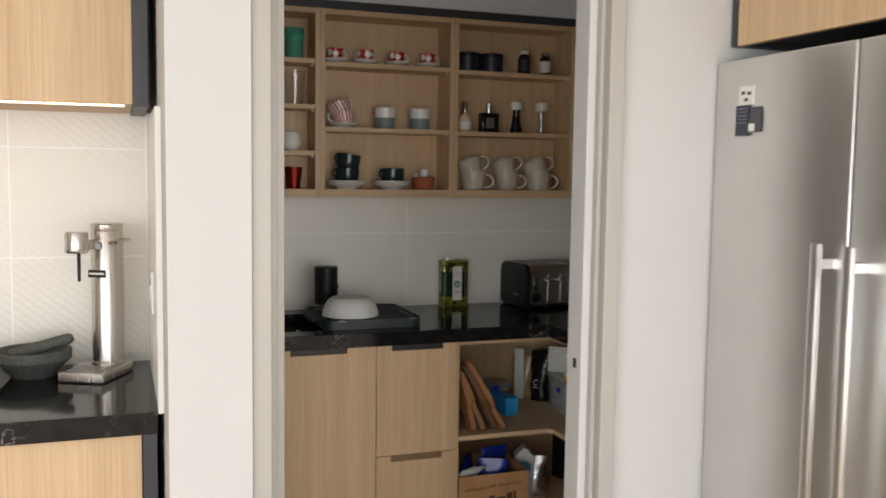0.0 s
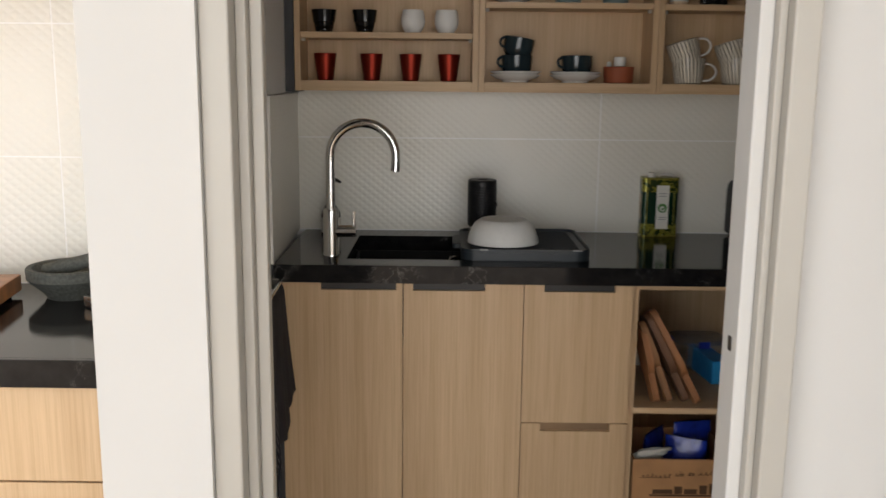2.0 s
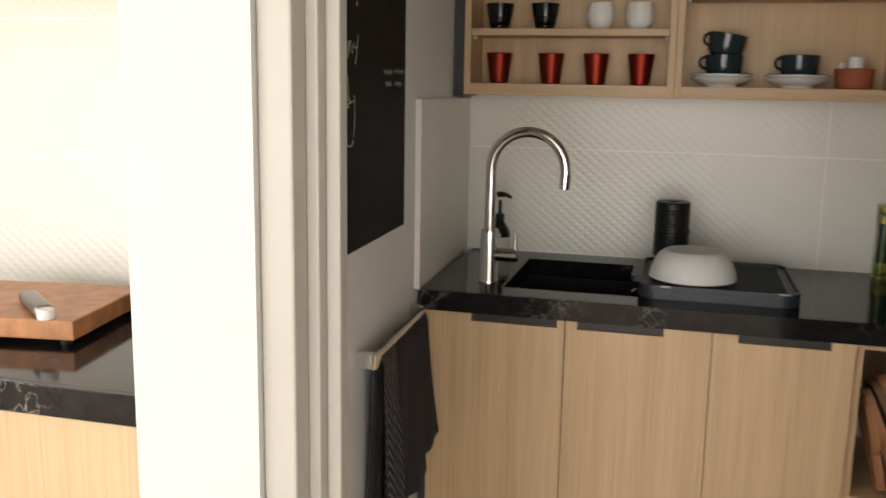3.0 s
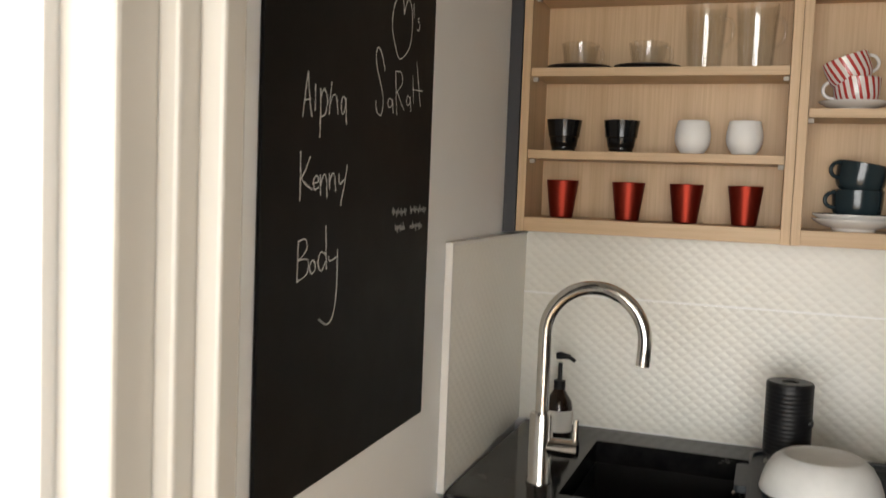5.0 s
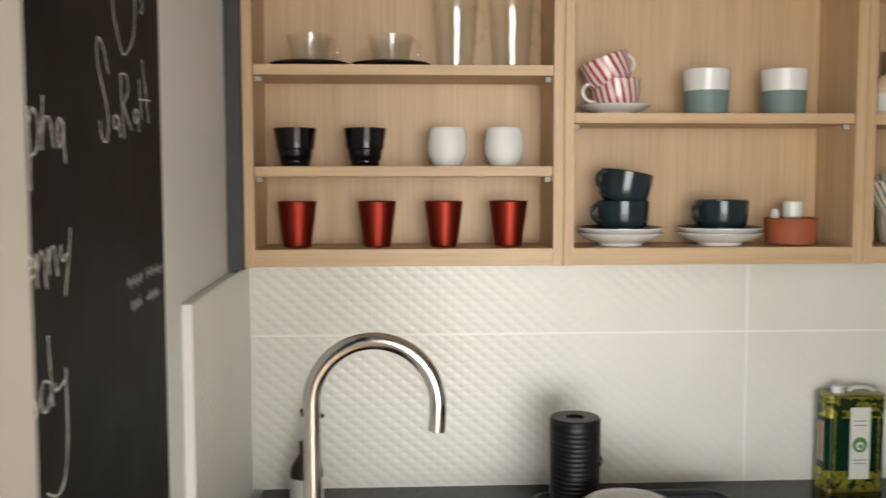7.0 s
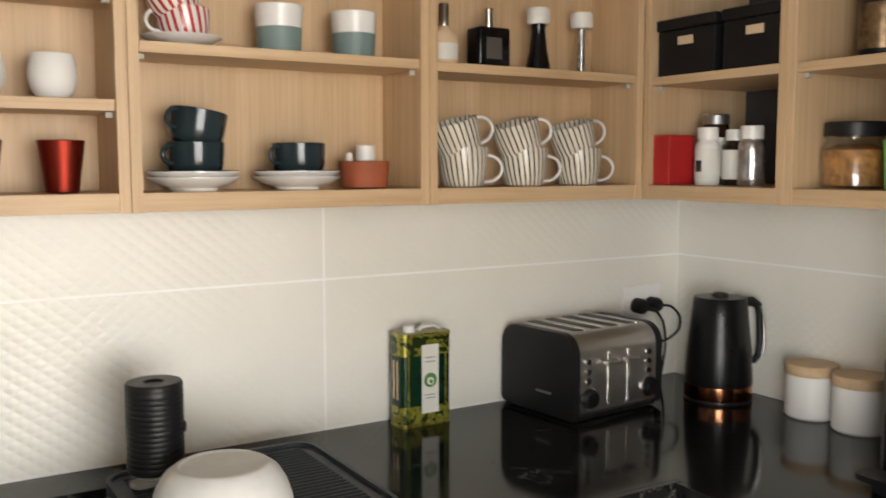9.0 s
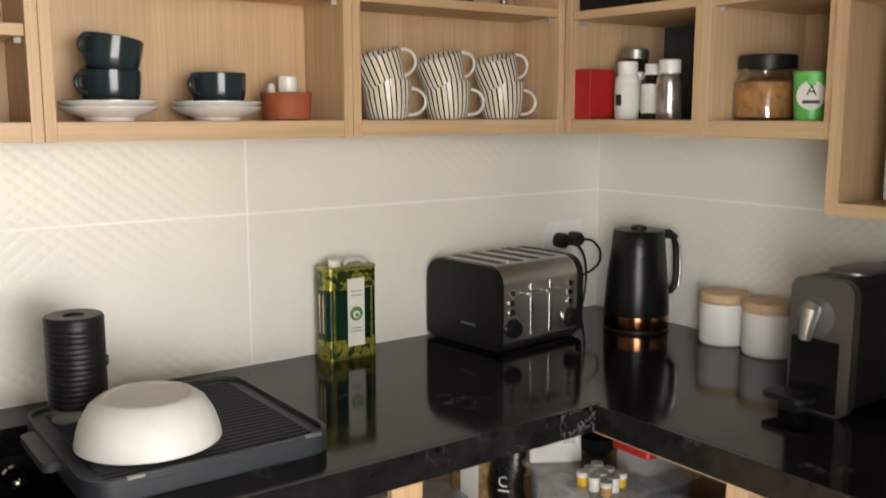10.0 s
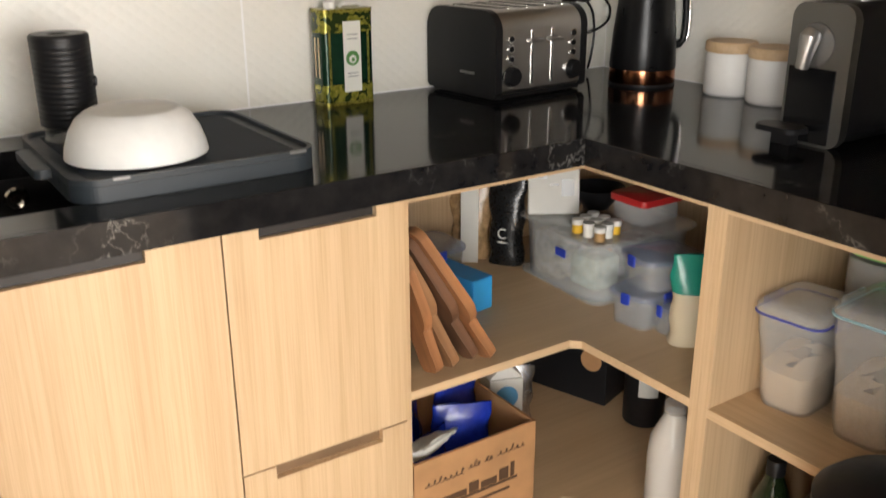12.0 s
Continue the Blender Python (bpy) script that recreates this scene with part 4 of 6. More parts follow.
bottle("jar", 2.34, 3.272, B0, 0.034, 0.125, AMBER, BLACK_PL, "dark jar with a black lid", "jar", 0.03, 0.9, None, 0.9, 0.034)
bottle("supplement_tub", 2.235, 3.330, 1.6595, 0.040, 0.150, BLACK_PL, BLACK_PL, "black supplement tub with a metallic label", "tub", 0.03, 0.92, plain("bronze_foil", (0.16, 0.10, 0.05), 0.35, 0.6, 0.7, 45), 0.9, 0.041)
solid("packet", box(-0.03, -0.028, 0, 0.03, 0.028, 0.14, 0.008, 2), plain("blue_packet", (0.03, 0.16, 0.42), 0.3, vary=0.4, scale=40), "blue snack packet on the shelf", "packet", "", True, (2.235, 3.245, 1.6595))

# ---- chalk board on the pantry wall ----
board = thing("blackboard", (0, 0, 0), "tall black chalkboard with handwritten words", "blackboard")
board.matrix_world = LW
part("panel", box(0.001, 0.274, 1.086, 0.007, 0.853, 2.2, 0.001, 1), CHALK, board)


# pen strokes of each letter in a unit box, u across and v up
GLYPHS = {
    "A": [[(0, 0), (0.2, 0.45), (0.45, 1)], [(0.45, 1), (0.7, 0.4), (0.95, 0.03)], [(0.12, 0.36), (0.8, 0.42)]],
    "l": [[(0.45, 1), (0.5, 0.5), (0.55, 0)]],
    "p": [[(0.0, 1), (0.1, 0.5), (0.08, 0)], [(0.08, 0.82), (0.5, 1.0), (0.95, 0.8), (0.7, 0.5), (0.12, 0.42)]],
    "h": [[(0.2, 1), (0.08, 0.5), (0, 0)], [(0.05, 0.3), (0.4, 0.62), (0.75, 0.55), (0.95, 0.06)]],
    "a": [[(0.72, 0.84), (0.3, 0.96), (0.05, 0.6), (0.3, 0.34), (0.7, 0.55), (0.76, 0.92)], [(0.76, 0.92), (0.85, 0.5), (0.95, 0)]],
    "K": [[(0, 1), (0.05, 0.5), (0.03, 0)], [(0.78, 0.92), (0.4, 0.62), (0.05, 0.44)], [(0.1, 0.46), (0.5, 0.34), (1, 0.24)]],
    "e": [[(0, 0.45), (0.9, 0.6), (0.6, 1), (0.1, 0.6), (0.35, 0.05), (1, 0.2)]],
    "n": [[(0, 0.95), (0.1, 0.1)], [(0.07, 0.5), (0.45, 0.95), (0.8, 0.8), (1, 0)]],
    "y": [[(0, 0.78), (0.12, 0.52), (0.6, 0.62)], [(1, 1), (0.72, 0.5), (0.3, 0)]],
    "B": [[(0.05, 1), (0.04, 0.5), (0, 0)], [(0.05, 0.98), (0.65, 1.02), (0.75, 0.76), (0.1, 0.52)], [(0.1, 0.54), (0.9, 0.5), (0.8, 0.16), (0, 0.02)]],
    "o": [[(0.5, 1), (0.05, 0.6), (0.3, 0.05), (0.9, 0.3), (0.8, 0.85), (0.45, 0.98)]],
    "d": [[(0.8, 0.36), (0.3, 0.42), (0.05, 0.18), (0.4, 0.0), (0.82, 0.2)], [(0.75, 1), (0.85, 0.5), (0.95, 0.02)]],
    "tail": [[(0.48, 0.93), (0.55, 0.86), (0.92, 0.9)], [(0.98, 1), (1, 0.6), (0.95, 0.32), (0.78, 0.08), (0.45, 0), (0, 0.1)]],
    "S": [[(0.72, 0.68), (0.5, 0.9), (0.2, 1.0), (0.06, 0.86), (0.2, 0.66), (0.5, 0.42), (0.66, 0.2), (0.5, 0.0), (0.2, 0.06), (0.14, 0.2)]],
    "R": [[(0, 1), (0.1, 0.5), (0.25, 0)], [(0, 0.98), (0.6, 1), (0.72, 0.76), (0.15, 0.52)], [(0.2, 0.54), (0.6, 0.34), (1, 0.16)]],
    "H": [[(0, 0.66), (0.1, 0.3), (0.16, 0.03)], [(0.35, 1), (0.6, 0.5), (0.85, 0)], [(0, 0.34), (1, 0.38)]],
    "heart": [[(0.36, 1), (0.1, 0.78), (0, 0.45), (0.2, 0.14), (0.43, 0), (0.85, 0.2), (1, 0.5), (0.95, 0.85), (0.75, 0.96), (0.56, 0.7)], [(0.36, 1), (0.5, 0.92), (0.57, 0.7)]],
    "s": [[(0.75, 0.85), (0.35, 0.68), (0.85, 0.4), (0.6, 0.04), (0.2, 0.1)]],
    "mark": [[(0.4, 1), (0.6, 0)]],
}


def chalk_path(pts, n=6):
    """Pen points rounded into a smooth hand-drawn line."""
    out = []
    for i in range(len(pts) - 1):
        p0, p1, p2, p3 = (Vector(pts[max(0, min(len(pts) - 1, i + k))]) for k in (-1, 0, 1, 2))
        for k in range(n):
            t = k / n
            out.append(0.5 * (2 * p1 + (p2 - p0) * t + (2 * p0 - 5 * p1 + 4 * p2 - p3) * t * t + (3 * p1 - p0 - 3 * p2 + p3) * t ** 3))
    return out + [Vector(pts[-1])]


def handwriting(name, letters, pen=0.00145, material=None, label="letter handwritten in white chalk"):
    """Letters as (glyph, y, z, width, height) drawn in flat, uneven chalk strokes on the board."""
    for k, (g, y, z, w, h) in enumerate(letters):
        letter = bmesh.new()
        for line in GLYPHS[g]:
            path = [(0.0076, y + u * w + 0.0009 * noise.noise(Vector((i * 0.7, k, z))), z + v * h) for i, (u, v) in enumerate(chalk_path(line))]
            radii = [pen * (0.75 + 0.45 * noise.noise(Vector((i * 0.55, k * 3.1, z * 9)))) for i in range(len(path))]
            tube(path, radii, 6, letter)
        for v in letter.verts:
            v.co.x = 0.0076 + (v.co.x - 0.0076) * 0.35
        part(name, letter, material or CHALK_LINE, board, label)


handwriting("chalk_letter", [("A", 0.369, 1.558, 0.026, 0.056), ("l", 0.398, 1.568, 0.008, 0.033), ("p", 0.416, 1.536, 0.022, 0.062), ("h", 0.443, 1.567, 0.028, 0.042), ("a", 0.478, 1.558, 0.020, 0.038)])
handwriting("chalk_letter", [("K", 0.366, 1.456, 0.034, 0.060), ("e", 0.401, 1.470, 0.018, 0.018), ("n", 0.422, 1.460, 0.022, 0.031), ("n", 0.449, 1.468, 0.020, 0.025), ("y", 0.478, 1.450, 0.026, 0.055)])
handwriting("chalk_letter", [("B", 0.365, 1.357, 0.032, 0.051), ("o", 0.398, 1.364, 0.018, 0.018), ("d", 0.421, 1.366, 0.029, 0.058), ("tail", 0.429, 1.294, 0.053, 0.097)])
handwriting("chalk_letter", [("S", 0.590, 1.581, 0.055, 0.096), ("a", 0.643, 1.588, 0.026, 0.022), ("R", 0.673, 1.587, 0.040, 0.066), ("a", 0.722, 1.598, 0.024, 0.024), ("H", 0.748, 1.610, 0.048, 0.068)], 0.00135)
handwriting("chalk_heart", [("heart", 0.652, 1.673, 0.086, 0.099)], 0.00135, None, "heart outline in white chalk")
handwriting("chalk_mark", [("mark", 0.738, 1.745, 0.010, 0.022), ("s", 0.756, 1.728, 0.020, 0.026)], 0.0013)
for k, (a, b, z) in enumerate(((0.678, 0.74, 1.438), (0.757, 0.835, 1.441), (0.692, 0.735, 1.413), (0.758, 0.818, 1.414), (0.64, 0.69, 1.80), (0.70, 0.765, 1.805))):
    pts = [(0.0078, a + (b - a) * i / 28, z + (0.005 + 0.003 * math.sin(i * 0.8 + k)) * math.sin(i * 1.9 + k)) for i in range(29)]
    part("chalk_stroke", tube(pts, 0.0007 if k < 4 else 0.0013, 5), CHALK_FAINT if k < 4 else CHALK_LINE, board, "small illegible chalk scribble")
strip = solid("strip", box(0.001, 0.183, 1.545, 0.007, 0.199, 2.0, 0.002, 2), BLACK_PL, "narrow black strip fixed to the pantry wall", "strip", "", True)
strip.matrix_world = LW

# towel rail with folded towels
rail_t = thing("towel_rail", (0, 0, 0), "square chrome towel rail on the pantry wall", "rail")
rail_t.matrix_world = LW
part("bar", box(0.036, 0.50, 0.838, 0.046, 0.96, 0.869, 0.002), CHROME, rail_t)
for y in (0.515, 0.945):
    part("bracket", box(0.0005, y - 0.013, 0.838, 0.0358, y + 0.013, 0.869, 0.002), CHROME, rail_t)


def towel(y0, y1, zb0, zb1, material, label, seed, flare=0.04):
    """A towel hung over the rail, both halves, with folds that deepen downwards."""
    b = bmesh.new()
    cols, rows_n = 26, 22
    grid = []
    for s in range(2 * rows_n + 1):
        row = []
        for c in range(cols + 1):
            u = c / cols
            y = y0 + (y1 - y0) * u
            zb = zb0 + (zb1 - zb0) * u
            k = abs(s - rows_n) / rows_n
            front = s > rows_n
            z = 0.870 - (0.870 - (zb if front else zb + 0.06)) * k ** 1.0
            fold = 0.010 * k * math.sin(u * 13 + seed) + 0.005 * k * math.sin(u * 29 + seed * 2)
            x = 0.040 + (0.0105 if front else -0.0105) * min(1, k * 14) + (fold + 0.012 * k if front else -0.3 * fold - 0.012 * k)
            row.append(b.verts.new((max(0.006, x), y + flare * k * k * (u - 0.2), z + 0.006 * math.sin(u * 20 + seed) * k)))
        grid.append(row)
    for p, q in zip(grid, grid[1:]):
        for c in range(cols):
            b.faces.new((p[c], p[c + 1], q[c + 1], q[c]))
    ob = solid("towel", b, material, label, "towel", "", True)
    ob.matrix_world = LW
    m = ob.modifiers.new("thickness", "SOLIDIFY")
    m.thickness, m.offset = 0.003, 0
    return ob


towel(0.655, 0.915, 0.40, 0.52, TOWEL_DARK, "plain dark towel hung over the rail, pointed end", 1.0, 0.08)
towel(0.545, 0.640, 0.45, 0.42, TOWEL, "dark towel with fine pale stripes over the rail", 2.2, 0.02)

# ---- on the pantry bench ----
TX, TY = 0.554, 3.572
tap = thing("tap", (TX, TY, 0.9), "chrome gooseneck mixer tap with a side lever", "tap")
part("base_body", lathe([(0, 0), (0.026, 0), (0.026, 0.006), (0.0235, 0.010), (0.0235, 0.135), (0.0215, 0.142), (0, 0.142)], 32), CHROME, tap, "", True)
R = 0.098
neck = [(0, 0, 0.14), (0, 0, 0.2), (0, 0, 0.26), (0, 0, 0.300)] + [(R - R * math.cos(a), -0.02 * (a / 3.3), 0.300 + R * math.sin(a)) for a in [math.pi * i / 22 * 1.03 for i in range(1, 23)]]
end = neck[-1]
neck += [(end[0] - 0.001, end[1], end[2] - 0.02), (end[0] - 0.002, end[1], end[2] - 0.033)]
part("spout", tube(neck, 0.0135, 20), CHROME, tap, "", True)
part("valve", moved(lathe([(0, 0), (0.018, 0), (0.018, 0.06), (0, 0.06)], 24), pose(0.015, 0, 0.075, 0, 90, 0)), CHROME, tap, "", True)
part("lever", tube([(0.068, 0, 0.078), (0.069, 0, 0.10), (0.070, -0.002, 0.135)], [0.007, 0.006, 0.005], 12), CHROME, tap, "thin chrome lever", True)
soap = thing("soap_dispenser", (0.505, 3.955, 0.9), "dark soap bottle with white label and black pump", "soap dispenser")
part("bottle_body", lathe([(0, 0), (0.031, 0), (0.033, 0.004), (0.033, 0.065), (0.030, 0.080), (0.018, 0.098), (0.012, 0.108), (0, 0.108)], 30), AMBER, soap, "", True)
part("paper_label", lathe([(0.0333, 0.008), (0.0336, 0.009), (0.0336, 0.058), (0.0333, 0.059)], 30), PAPER, soap, "white wrap label", True)
part("collar", lathe([(0, 0.108), (0.014, 0.108), (0.014, 0.128), (0.006, 0.130), (0.005, 0.17), (0, 0.17)], 20), BLACK_PL, soap, "", True)
part("pump_head", tube([(-0.010, 0, 0.186), (0.0, 0, 0.188), (0.02, -0.002, 0.187), (0.036, -0.003, 0.178)], [0.008, 0.009, 0.006, 0.004], 12), BLACK_PL, soap, "", True)

grill = thing("grill_plate", (0, 0, 0), "dark slate ridged grill plate laid over the sink edge", "grill plate")
gx0, gx1, gy0, gy1, gz = 0.945, 1.330, 3.508, 3.905, 0.9005
out = rounded(gx0, gy0, gx1, gy1, 0.045, 12)
part("plate_body", prism(out, gz, gz + 0.024, 0.003), GRILL, grill)
rimb = bmesh.new()
inner = rounded(gx0 + 0.007, gy0 + 0.007, gx1 - 0.007, gy1 - 0.007, 0.040, 12)
vo = [[rimb.verts.new((x, y, gz + z)) for x, y in o] for o, z in ((out, 0.0245), (out, 0.034), (inner, 0.034), (inner, 0.0245))]
for p, q in zip(vo, vo[1:]):
    for i in range(len(out)):
        j = (i + 1) % len(out)
        rimb.faces.new((p[i], p[j], q[j], q[i]))
part("rim", rimb, GRILL, grill)
part("cooking_face", prism(rounded(gx0 + 0.008, gy0 + 0.008, gx1 - 0.008, gy1 - 0.008, 0.039, 10), gz + 0.0242, gz + 0.0265, 0.001), GRILL_FACE, grill, "dull black cooking face")
for i in range(23):
    y = gy0 + 0.028 + 0.015 * i
    part("ridge", prism([(y, gz + 0.0264), (y + 0.008, gz + 0.0264), (y + 0.0055, gz + 0.0296), (y + 0.0025, gz + 0.0296)], gx0 + 0.03, gx1 - 0.03, 0, None, "x"), GRILL_FACE, grill)
part("clip", box(gx1 - 0.055, gy0 - 0.001, gz + 0.0305, gx1 - 0.026, gy0 + 0.005, gz + 0.0352, 0.001, 1), GREY_METAL, grill, "small pale metal tab")
part("clip", box(gx0 + 0.055, gy0 - 0.001, gz + 0.0305, gx0 + 0.080, gy0 + 0.005, gz + 0.0352, 0.001, 1), GREY_METAL, grill, "small pale metal tab")
for x in (gx0 - 0.012,):
    part("handle", prism(rounded(x - 0.012, gy0 + 0.14, x + 0.02, gy0 + 0.30, 0.012), gz + 0.012, gz + 0.026, 0.002), GRILL, grill)
solid("bowl", lathe([(0, 0.0682), (0.060, 0.0685), (0.0635, 0.0690), (0.065, 0.0705), (0.0695, 0.0708), (0.073, 0.0692), (0.088, 0.058), (0.100, 0.038), (0.1075, 0.016), (0.110, 0.0), (0.107, 0.0), (0.1035, 0.016), (0.096, 0.036), (0.084, 0.055), (0.066, 0.066), (0, 0.066)], 56), STONEWARE, "white ceramic bowl upside down on the grill plate", "bowl", "", True, (1.076, 3.645, gz + 0.0346))
fro = thing("milk_frother", (1.016, 3.812, 0.9), "black ribbed milk frother on a clear base", "frother")
fro.location.z = gz + 0.0342
part("base", lathe([(0, 0), (0.043, 0), (0.0445, 0.003), (0.042, 0.010), (0.0415, 0.022), (0, 0.022)], 36), GLASS, fro, "clear base ring", True)
prof = [(0, 0.022), (0.042, 0.022), (0.047, 0.026)]
for i in range(15):
    z = 0.03 + i * 0.0088
    prof += [(0.047, z), (0.0472, z + 0.004), (0.0462, z + 0.0062)]
prof += [(0.047, 0.164), (0.047, 0.170), (0.044, 0.174), (0.018, 0.173), (0.014, 0.169), (0, 0.169)]
part("jug", lathe(prof, 40), BLACK_PL, fro, "", True)
part("button", moved(lathe([(0, 0.004), (0.008, 0.004), (0.010, 0)], 16), pose(0.042, -0.019, 0.095, 0, 90, -25)), BLACK_PL, fro, "", True)

MARK_GREEN = plain("leaf_green_ink", (0.07, 0.22, 0.05), 0.5)
tin = thing("oil_tin", (1.633, 3.995, 0.9), "green and gold olive oil tin with white spout cap", "oil tin")
tb = prism(rounded(-0.062, -0.030, 0.062, 0.030, 0.014), 0.004, 0.200)
part("tin_body", tb, TIN_GREEN, tin, "", True)
part("rim", prism(rounded(-0.0635, -0.0315, 0.0635, 0.0315, 0.015), 0.0, 0.007), TIN_RIM, tin)
part("rim", prism(rounded(-0.0635, -0.0315, 0.0635, 0.0315, 0.015), 0.197, 0.204), TIN_RIM, tin)
part("gold_band", prism(rounded(-0.0624, -0.0304, 0.0624, 0.0304, 0.0142), 0.007, 0.045), TIN_GOLD, tin, "gold fruit band", True)
part("gold_band", prism(rounded(-0.0624, -0.0304, 0.0624, 0.0304, 0.0142), 0.155, 0.197), TIN_GOLD, tin, "gold fruit band", True)
# Gold borders that also paint in the highlight along the tin's edges.
for x0, x1 in ((-0.049, -0.044), (0.044, 0.049)):
    part("gold_edge", box(x0, -0.0308, 0.044, x1, -0.0302, 0.156), TIN_RIM, tin, "gold upright border with the tin edge's highlight in it")
part("paper_label", box(-0.014, -0.0316, 0.028, 0.028, -0.0306, 0.178), PAPER, tin, "tall white label")
part("label_mark", moved(lathe([(0.0, 0.0006), (0.016, 0.0006), (0.016, 0)], 24), pose(0.007, -0.0316, 0.100, 90)), MARK_GREEN, tin, "round green mark")
part("label_mark", moved(lathe([(0.0, 0.0012), (0.0085, 0.0012), (0.0085, 0)], 18), pose(0.007, -0.0316, 0.098, 90)), PAPER, tin)
part("label_mark", moved(lathe([(0.0, 0.0018), (0.0045, 0.0018), (0.0045, 0)], 18), pose(0.008, -0.0316, 0.097, 90)), MARK_GREEN, tin)
for z in (0.060, 0.067, 0.140, 0.149):
    part("printed_bar", box(-0.006, -0.0322, z, 0.020, -0.0317, z + 0.0022), GREY_METAL, tin, "small grey line of print")
for y in (-0.012, 0.004):
    part("printed_bar", box(-0.0628, y, 0.060, -0.0622, y + 0.006, 0.145), CREAM, tin, "pale upright line of print")
part("spout_cap", lathe([(0, 0.204), (0.013, 0.204), (0.013, 0.217), (0.011, 0.219), (0, 0.219)], 20), WHITE_PL, tin, "white screw cap", True).location = (-0.028, 0, 0)
part("handle", tube([(-0.005, 0, 0.206), (0.005, 0, 0.213), (0.035, 0, 0.214), (0.05, 0, 0.206)], 0.004, 8), WHITE_PL, tin, "white carrying loop", True)

toaster = thing("toaster", (2.032, 3.925, 0.9), "four-slice toaster in dark brushed steel with black sides", "toaster", rz=5)
W, D, HT = 0.144, 0.118, 0.196


def loaf(half, low, high, r):
    """End outline of the toaster: square below, rounded above."""
    pts = [(-half, low + 0.008), (-half + 0.008, low), (half - 0.008, low), (half, low + 0.008)]
    pts += [(half - r + r * math.cos(a), high - r + r * math.sin(a)) for a in [math.pi / 2 * i / 9 for i in range(10)]]
    return pts + [(-half + r - r * math.sin(a), high - r + r * math.cos(a)) for a in [math.pi / 2 * i / 9 for i in range(10)]]


prof = loaf(D, 0.014, HT, 0.045)
part("shell", prism(prof, -W + 0.02, W - 0.02, 0, None, "x"), DARK_STEEL, toaster, "", True)
side = loaf(D + 0.002, 0.010, HT + 0.001, 0.047)
for a, b2 in ((-W, -W + 0.0198), (W - 0.0198, W)):
    s = prism(side, a, b2, 0, None, "x")
    part("side_panel", s, BLACK_PL, toaster, "black plastic side", True)
part("base", box(-W + 0.01, -D + 0.01, 0.003, W - 0.01, D - 0.01, 0.016), BLACK_PL, toaster)
for x in (-0.1, 0.1):
    for y in (-0.09, 0.09):
        part("foot", lathe([(0, 0), (0.01, 0), (0.01, 0.004), (0, 0.004)], 12), BLACK_PL, toaster).location = (x, y, 0)
for i in range(4):
    x = -0.085 + 0.056 * i
    part("slot", box(x - 0.012, -0.075, HT - 0.004, x + 0.012, 0.085, HT + 0.0012, 0.001, 1), DARK, toaster, "dark bread slot")
    part("slot_trim", box(x + 0.013, -0.08, HT - 0.002, x + 0.017, 0.09, HT + 0.0025, 0.001, 1), CHROME, toaster)
for x in (-0.033, 0.030):
    part("lever_slot", box(x - 0.0035, -D - 0.0015, 0.032, x + 0.0035, -D + 0.002, 0.150), CHROME, toaster)
    part("lever", box(x - 0.022, -D - 0.022, 0.124, x + 0.020, -D - 0.001, 0.133, 0.003, 2), DARK_STEEL, toaster, "steel push lever", True)
for x in (-0.098, 0.098):
    k = moved(lathe([(0.0, 0.018), (0.018, 0.018), (0.020, 0.015), (0.0215, 0.0), (0, 0)], 28), pose(x, -D - 0.0005, 0.054, 90))
    part("knob", k, BLACK_PL, toaster, "black browning knob", True)
    part("knob_ring", moved(lathe([(0.0205, 0.004), (0.0245, 0.004), (0.025, 0)], 28), pose(x, -D - 0.0005, 0.054, 90)), CHROME, toaster, "", True)
    for z in (0.091, 0.113, 0.135):
        part("button", moved(lathe([(0.0, 0.005), (0.006, 0.005), (0.0068, 0)], 16), pose(x, -D - 0.0003, z, 90)), BLACK_PL, toaster, "small black button", True)
        part("button_ring", moved(lathe([(0.0070, 0.003), (0.0088, 0.003), (0.0092, 0)], 18), pose(x, -D - 0.0003, z, 90)), CHROME, toaster, "", True)
for x in (-0.033, 0.030):
    part("lever_groove", box(x - 0.0012, -D - 0.0021, 0.036, x + 0.0012, -D - 0.0016, 0.146), DARK, toaster, "dark lever groove")
part("maker_mark", box(-W - 0.0007, -0.05, 0.054, -W + 0.0002, 0.0, 0.060), GREY_METAL, toaster, "small pale maker's mark")

MATT_BLACK = plain("matt_black", (0.006, 0.006, 0.0065), 0.30, vary=0.1)
MATT_BLACK.node_tree.nodes["Principled BSDF"].inputs["Specular IOR Level"].default_value = 0.28
kettle = thing("kettle", (2.352, 3.795, 0.9), "matt black kettle with a copper base band", "kettle", rz=-25)
part("power_base", lathe([(0, 0), (0.080, 0), (0.081, 0.003), (0.080, 0.007), (0, 0.007)], 40), BLACK_PL, kettle, "", True)
part("copper_band", lathe([(0, 0.0072), (0.079, 0.0072), (0.080, 0.010), (0.079, 0.040), (0, 0.040)], 40), COPPER, kettle, "polished copper band", True)
part("kettle_body", lathe([(0, 0.0402), (0.079, 0.0402), (0.080, 0.046), (0.0755, 0.12), (0.0665, 0.20), (0.0625, 0.246), (0.060, 0.249), (0, 0.250)], 44), MATT_BLACK, kettle, "", True)
part("lid", lathe([(0, 0.2503), (0.020, 0.2503), (0.019, 0.256), (0.012, 0.259), (0, 0.2595)], 36), BLACK_PL, kettle, "", True)
part("spout", prism([(-0.050, -0.016), (-0.064, -0.006), (-0.064, 0.006), (-0.050, 0.016)], 0.222, 0.2425, 0.002), BLACK_PL, kettle)
